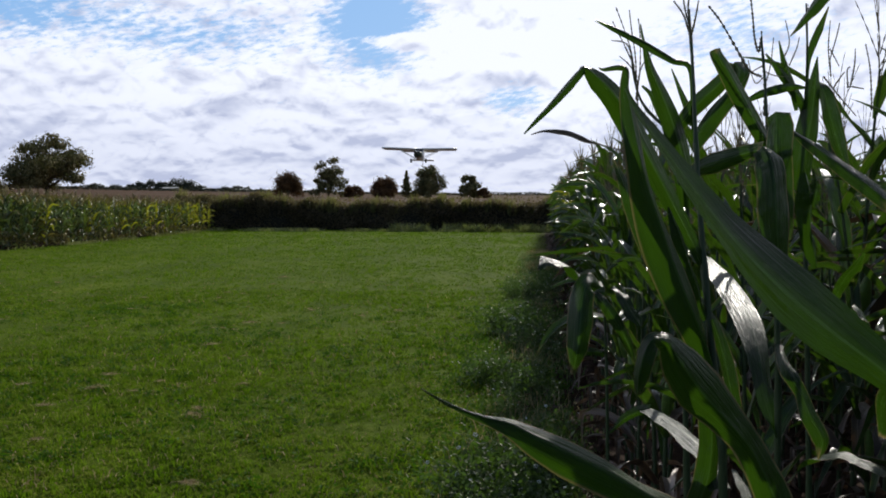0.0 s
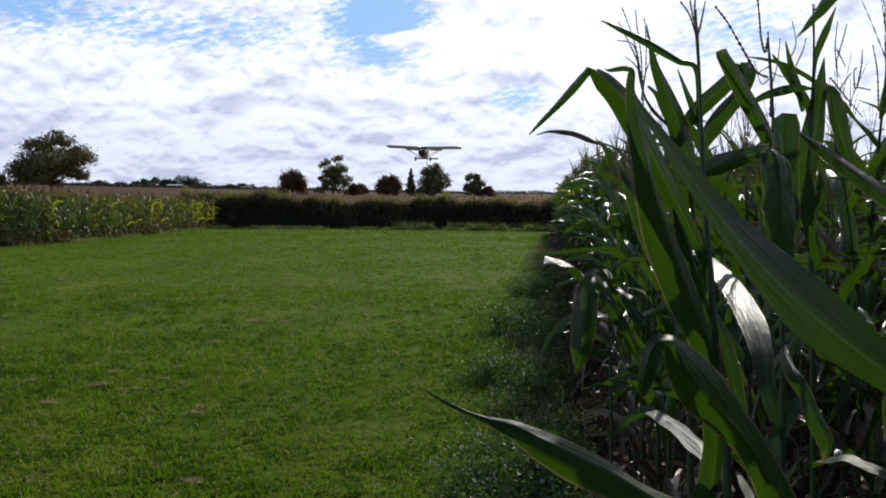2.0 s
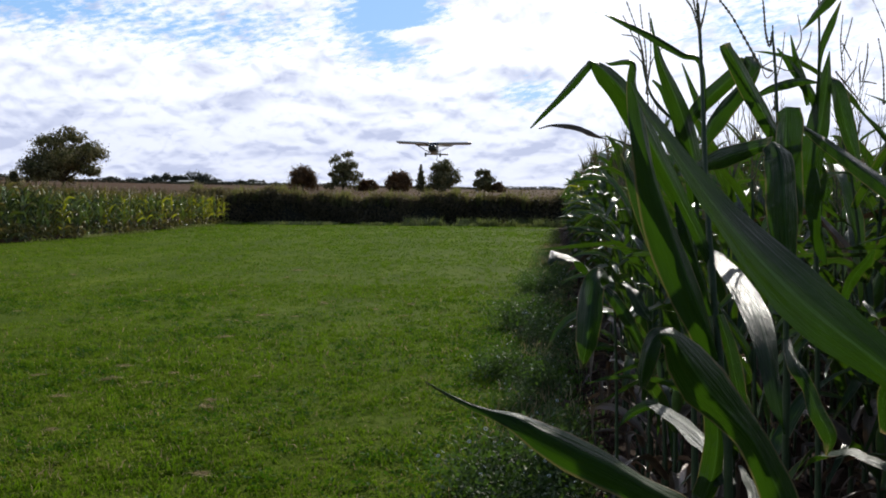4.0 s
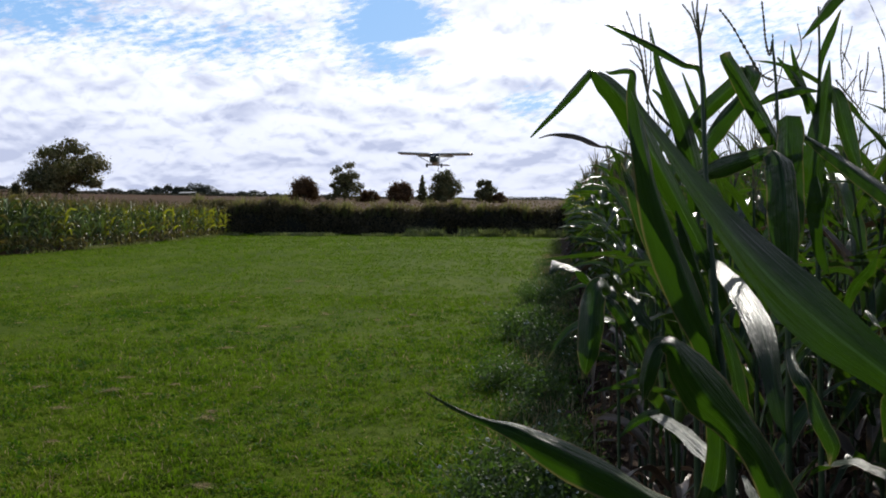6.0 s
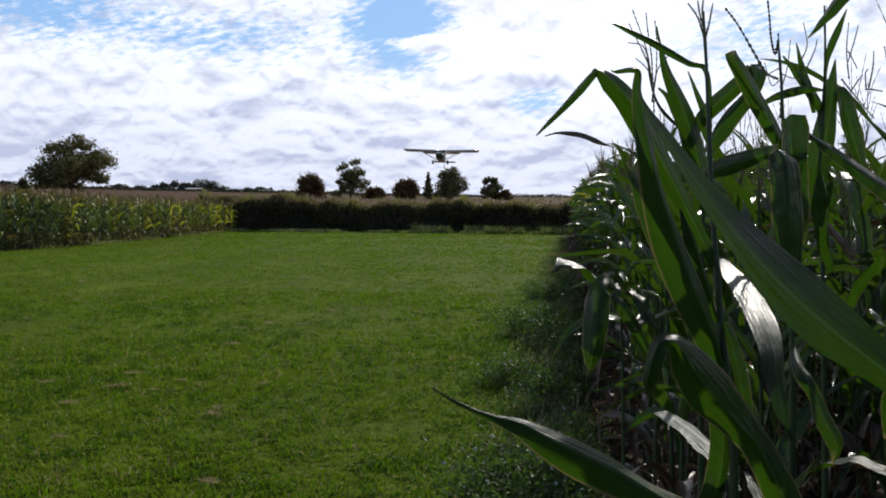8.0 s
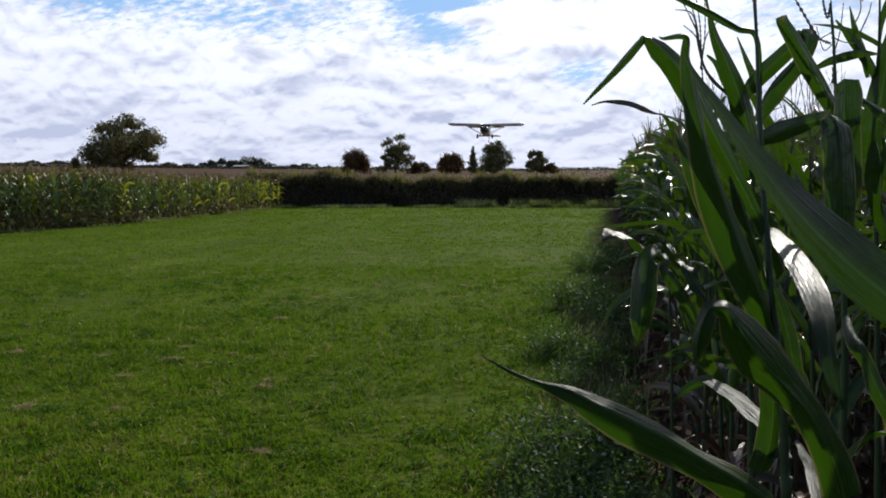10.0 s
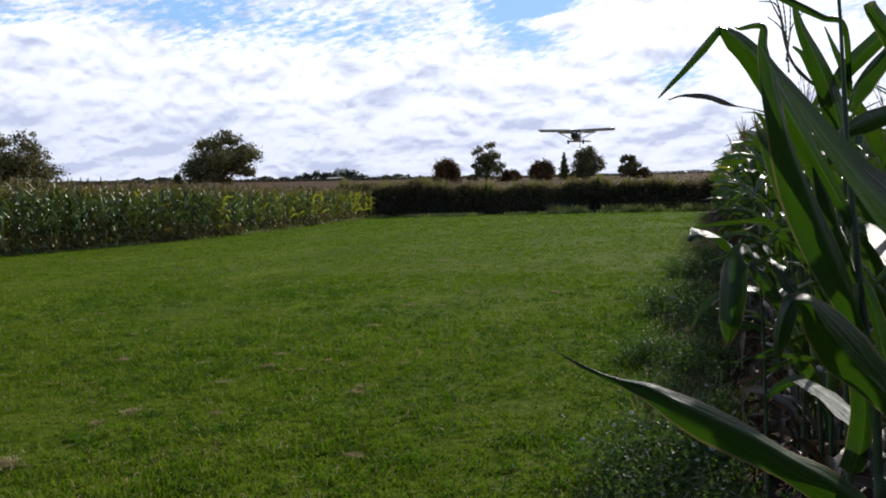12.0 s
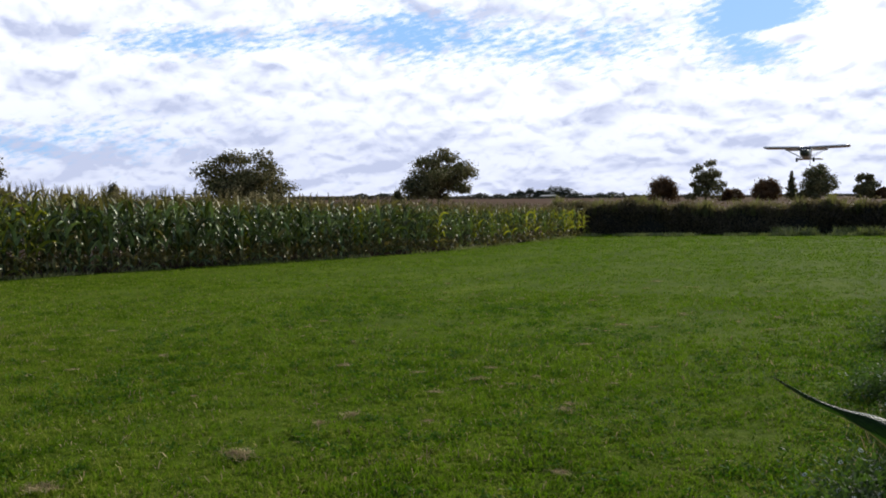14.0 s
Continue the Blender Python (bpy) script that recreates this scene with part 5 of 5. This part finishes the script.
# ---- clumps of dry cuttings on the strip ----
def build_hay():
    r = np.random.default_rng(61)
    spots = ((-3.98, 4.23, 1.2), (-4.54, 3.2, 1.0), (-3.96, 5.45, 0.8), (-4.02, 5.15, 0.6), (-3.86, 7.64, 0.7), (-3.8, 6.45, 0.9), (-3.7, 7.1, 0.8), (-2.55, 6.3, 0.8),
             (-3.55, 9.3, 1.0), (-2.0, 12.3, 0.7), (-3.35, 7.02, 0.5), (-7.45, 9.36, 0.7), (-7.5, 6.9, 0.6), (-7.73, 5.91, 0.7), (-9.79, 6.95, 0.6), (-5.27, 7.18, 0.8),
             (-4.4, 7.16, 0.6), (-2.55, 7.39, 0.6), (-2.59, 6.49, 0.5), (-3.67, 10.94, 0.9), (-6.2, 13.4, 0.8), (-5.0, 17.0, 0.9), (-8.8, 15.5, 0.8), (-3.2, 12.2, 0.6))
    spots += tuple((-r.uniform(1.8, 10.0), r.uniform(4.5, 17.0), r.uniform(0.25, 0.6)) for _ in range(60))
    first = None
    for i, (x, y, s) in enumerate(spots):
        if i < 3:
            base = tagged(new("cut_grass_clump"), "small brown clump of dry cut grass on the turf", "dry grass", "clumps of dry cuttings")
            n = 150
            p = np.stack([r.normal(0, 0.06, n) + 0.04 * np.sign(r.normal(size=n)), r.normal(0, 0.04, n), np.zeros(n)], 1)
            v, q, t = tufts(p, 0.07, 0.006, 70 + i, 2.4)
            v[:, 2] = np.maximum(np.abs(v[:, 2]) * 0.55 + 0.01 * np.exp(-(v[:, 0] / 0.07) ** 2), 0.0)
            part("straw", mesh_of("straw", v, q, t, HAY), base)
            first = first or []
            first.append(base)
            base.matrix_basis = pose(x, y, 0.028, 0, 0, r.uniform(0, 360)) @ Matrix.Scale(s * 0.85, 4)
        else:
            copy_thing(first[i % 3], pose(x, y, 0.028, 0, 0, r.uniform(-60, 60)) @ Matrix.Scale(s * 0.85, 4))


build_hay()

# ---- high-wing light aircraft on its approach ----
WHITE = plain_material("white_paint", (0.62, 0.62, 0.6), (0.78, 0.78, 0.76), 0.3, 2.0, bump=0.03)
GREEN = plain_material("green_paint", (0.035, 0.06, 0.035), (0.06, 0.09, 0.055), 0.3, 2.0, bump=0.03)
BLACK = plain_material("black_rubber", (0.012, 0.012, 0.012), (0.035, 0.033, 0.03), 0.75, 20.0)
STEEL = plain_material("brushed_metal", (0.3, 0.3, 0.3), (0.5, 0.5, 0.5), 0.35, 20.0, 1.0)
PANE, pn = material("cockpit_glass")
pn.add("ShaderNodeOutputMaterial", Surface=pn.add("ShaderNodeBsdfPrincipled", Base_Color=(0.03, 0.035, 0.04, 1.0), Roughness=0.06, IOR=1.45).outputs[0])


def loft(sections, sides=20, power=2.6):
    """A skin over sections of (y, half width, bottom, top), closed at both ends."""
    v = []
    for y, hw, lo, hi in sections:
        for k in range(sides):
            a = k / sides * 2 * math.pi
            c, s = math.cos(a), math.sin(a)
            v.append((hw * math.copysign(abs(c) ** (2 / power), c), y, (lo + hi) / 2 + (hi - lo) / 2 * math.copysign(abs(s) ** (2 / power), s)))
    n = len(sections)
    q = [(i * sides + k, i * sides + (k + 1) % sides, (i + 1) * sides + (k + 1) % sides, (i + 1) * sides + k) for i in range(n - 1) for k in range(sides)]
    v += [(0, sections[0][0], (sections[0][2] + sections[0][3]) / 2), (0, sections[-1][0], (sections[-1][2] + sections[-1][3]) / 2)]
    t = [(len(v) - 2, (k + 1) % sides, k) for k in range(sides)] + [(len(v) - 1, (n - 1) * sides + k, (n - 1) * sides + (k + 1) % sides) for k in range(sides)]
    return v, q, t


def airfoil(x0, x1, chord, y0, z0, rise, thick, steps=6, drop=0.0):
    """A wing panel from x0 to x1 with a rounded leading edge."""
    prof = [(0, 0), (0.02, 0.35), (0.12, 0.8), (0.3, 1.0), (0.6, 0.7), (1.0, 0.06), (1.0, -0.02), (0.6, -0.1), (0.3, -0.18), (0.08, -0.2), (0.02, -0.15)]
    v = []
    for i in range(steps + 1):
        f = i / steps
        x = x0 + (x1 - x0) * f
        for py, pz in prof:
            v.append((x, y0 + py * chord, z0 + rise * f + pz * thick - py * drop))
    m = len(prof)
    q = [(i * m + k, i * m + (k + 1) % m, (i + 1) * m + (k + 1) % m, (i + 1) * m + k) for i in range(steps) for k in range(m)]
    v += [(x0, y0 + 0.4 * chord, z0 + 0.3 * thick), (x1, y0 + 0.4 * chord, z0 + rise + 0.3 * thick)]
    t = [(len(v) - 2, (k + 1) % m, k) for k in range(m)] + [(len(v) - 1, steps * m + k, steps * m + (k + 1) % m) for k in range(m)]
    return v, q, t


def wheel_parts(parent, x, y, z, radius, width):
    def ring(name, r0, r1, hw, mat):
        sec = [(r0, -hw), (r1 * 0.9, -hw), (r1, -hw * 0.6), (r1, hw * 0.6), (r1 * 0.9, hw), (r0, hw)]
        v = [(xx, rr * math.cos(a), rr * math.sin(a)) for a in np.linspace(0, 2 * math.pi, 20, endpoint=False) for rr, xx in sec]
        m = len(sec)
        q = [(i * m + k, i * m + k + 1, ((i + 1) % 20) * m + k + 1, ((i + 1) % 20) * m + k) for i in range(20) for k in range(m - 1)]
        return mesh_of(name, v, q, mat=mat, smooth=True)
    tyre = part("wheel", ring("wheel", radius * 0.4, radius, width / 2, BLACK), parent)
    tyre.location = (x, y, z)
    part("hub", ring("hub", 0.01, radius * 0.42, width * 0.35, STEEL), tyre, "bare metal wheel hub")


def build_aircraft():
    plane = tagged(new("light_aircraft"), "white and green high-wing light aircraft flying in to land", "aircraft")

    def add(name, vqt, mat, label="", parent=plane, smooth=True):
        v, q, t = vqt
        return part(name, mesh_of(name, v, q, t or None, mat, smooth=smooth), parent, label)

    def rod(name, a, b, r0, r1, mat, sides=8, parent=plane, label=""):
        v, q, u = tube([a, ((np.array(a) + np.array(b)) / 2), b], [r0, (r0 + r1) / 2, r1], sides)
        return part(name, mesh_of(name, v, q, mat=mat, smooth=True), parent, label)

    add("fuselage", loft([(-0.55, 0.5, 0.52, 1.22), (-0.1, 0.54, 0.45, 1.5), (0.25, 0.54, 0.44, 1.64), (1.0, 0.53, 0.46, 1.64), (1.6, 0.42, 0.55, 1.5), (2.6, 0.25, 0.72, 1.25), (3.6, 0.12, 0.86, 1.1), (4.1, 0.05, 0.92, 1.05)]), WHITE)
    cowl = add("cowling", loft([(-1.42, 0.2, 0.78, 1.0), (-1.36, 0.36, 0.62, 1.1), (-1.15, 0.45, 0.55, 1.17), (-0.85, 0.49, 0.52, 1.2), (-0.54, 0.505, 0.515, 1.225)]), GREEN, "dark green engine cowling")
    add("nose_panel", loft([(-1.40, 0.22, 0.93, 1.02), (-1.3, 0.38, 0.95, 1.13), (-1.0, 0.46, 0.97, 1.2), (-0.6, 0.49, 0.98, 1.24)], 16), WHITE, "white upper nose panel")
    for sx in (-0.24, 0.24):
        v, q, u = tube([(sx, -1.43, 0.98), (sx, -1.36, 0.98), (sx, -1.2, 0.98)], [0.13, 0.15, 0.16], 16)
        part("air_intake", mesh_of("air_intake", v, q, mat=WHITE, smooth=True), cowl, "round white cooling air intake")
        v, q, u = tube([(sx, -1.425, 0.98), (sx, -1.415, 0.98), (sx, -1.3, 0.98)], [0.02, 0.1, 0.1], 14)
        part("intake_hole", mesh_of("intake_hole", v, q, mat=BLACK), cowl, "dark intake opening")
    v, q, t = loft([(-1.72, 0.02, 0.86, 0.9), (-1.66, 0.07, 0.81, 0.95), (-1.55, 0.11, 0.77, 0.99), (-1.42, 0.13, 0.75, 1.01)], 14, 2.0)
    add("spinner", (v, q, t), BLACK)
    for a in (35, 155, 275):
        ca, sa = math.cos(radians(a)), math.sin(radians(a))
        line = [(ca * d, -1.52, 0.88 + sa * d) for d in np.linspace(0.06, 0.82, 8)]
        v, q, u = blade(line, 0.13, (0.25 * sa, -1.0, 0.25 * ca), 2, 0.1, 0.0, 0.5, 0.5)
        ob = part("propeller_blade", mesh_of("propeller_blade", v, q, mat=BLACK, smooth=True), plane)
    # windscreen and side windows stand 5 mm proud of the cabin
    ws = [(-0.46, -0.5, 1.2), (0.46, -0.5, 1.2), (0.5, -0.2, 1.42), (0.47, 0.02, 1.6), (-0.47, 0.02, 1.6), (-0.5, -0.2, 1.42), (0, -0.58, 1.26), (0, -0.24, 1.5), (0, 0.0, 1.67)]
    add("windscreen", (ws, [(0, 6, 7, 5), (6, 1, 2, 7), (5, 7, 8, 4), (7, 2, 3, 8)], None), PANE, "dark glass windscreen")
    for sx in (-1, 1):
        x = sx * 0.548
        add("side_window", ([(x, -0.02, 1.12), (x, 0.9, 1.12), (x * 0.985, 0.82, 1.5), (x * 0.985, 0.12, 1.55)], [(0, 1, 2, 3)], None), PANE, "dark side window")
        wing = add("wing", airfoil(sx * 0.3, sx * 4.3, 0.95, -0.05, 1.62, 0.1, 0.17), WHITE, "cream white fabric wing")
        add("flap", airfoil(sx * 0.5, sx * 2.1, 0.36, 0.915, 1.62, 0.04, 0.07, 3, 0.16), WHITE, "lowered wing flap", wing)
        add("aileron", airfoil(sx * 2.14, sx * 4.25, 0.32, 0.915, 1.665, 0.05, 0.07, 3), WHITE, "", wing)
        add("wing_tip", airfoil(sx * 4.3, sx * 4.42, 0.9, -0.02, 1.72, 0.03, 0.1, 2), WHITE, "", wing)
        rod("strut", (sx * 0.5, 0.1, 0.62), (sx * 2.4, 0.12, 1.64), 0.03, 0.03, WHITE)
        rod("strut", (sx * 0.5, 0.75, 0.62), (sx * 2.4, 0.7, 1.64), 0.025, 0.025, WHITE)
        rod("landing_gear_leg", (sx * 0.4, -0.1, 0.55), (sx * 0.8, -0.12, 0.24), 0.045, 0.035, WHITE)
        wheel_parts(plane, sx * 0.86, -0.12, 0.24, 0.24, 0.17)
        add("tailplane", airfoil(sx * 0.05, sx * 1.35, 0.6, 3.6, 1.02, 0.0, 0.06, 3), WHITE)
        add("elevator", airfoil(sx * 0.1, sx * 1.32, 0.3, 4.21, 1.015, 0.0, 0.04, 3), WHITE)
    fin = [(s * 0.03, y, z) for s in (-1, 1) for y, z in ((3.3, 1.1), (4.1, 1.05), (4.25, 1.9), (3.95, 1.95))]
    add("fin", (fin, [(0, 1, 2, 3), (7, 6, 5, 4), (0, 4, 5, 1), (1, 5, 6, 2), (2, 6, 7, 3), (3, 7, 4, 0)], None), WHITE, smooth=False)
    rud = [(s * 0.022, y, z) for s in (-1, 1) for y, z in ((4.12, 0.9), (4.5, 0.95), (4.52, 1.8), (4.27, 1.9))]
    add("rudder", (rud, [(0, 1, 2, 3), (7, 6, 5, 4), (0, 4, 5, 1), (1, 5, 6, 2), (2, 6, 7, 3), (3, 7, 4, 0)], None), GREEN, smooth=False)
    rod("tail_spring", (0, 3.8, 0.9), (0, 4.2, 0.68), 0.025, 0.02, STEEL)
    wheel_parts(plane, 0, 4.22, 0.6, 0.1, 0.06)
    v, q, t = loft([(-0.05, 0.45, 1.55, 1.69), (0.2, 0.47, 1.55, 1.74), (0.6, 0.46, 1.56, 1.73), (0.95, 0.44, 1.56, 1.66)], 16)
    add("cabin_roof", (v, q, t), BLACK, "dark glazed cabin roof")
    rod("exhaust_pipe", (0.12, -0.8, 0.56), (0.14, -0.5, 0.4), 0.03, 0.03, STEEL)
    plane.matrix_basis = pose(-12.7, 91.0, 4.75, -8, 1.0, 1.0) @ Matrix.Scale(0.87, 4)


build_aircraft()
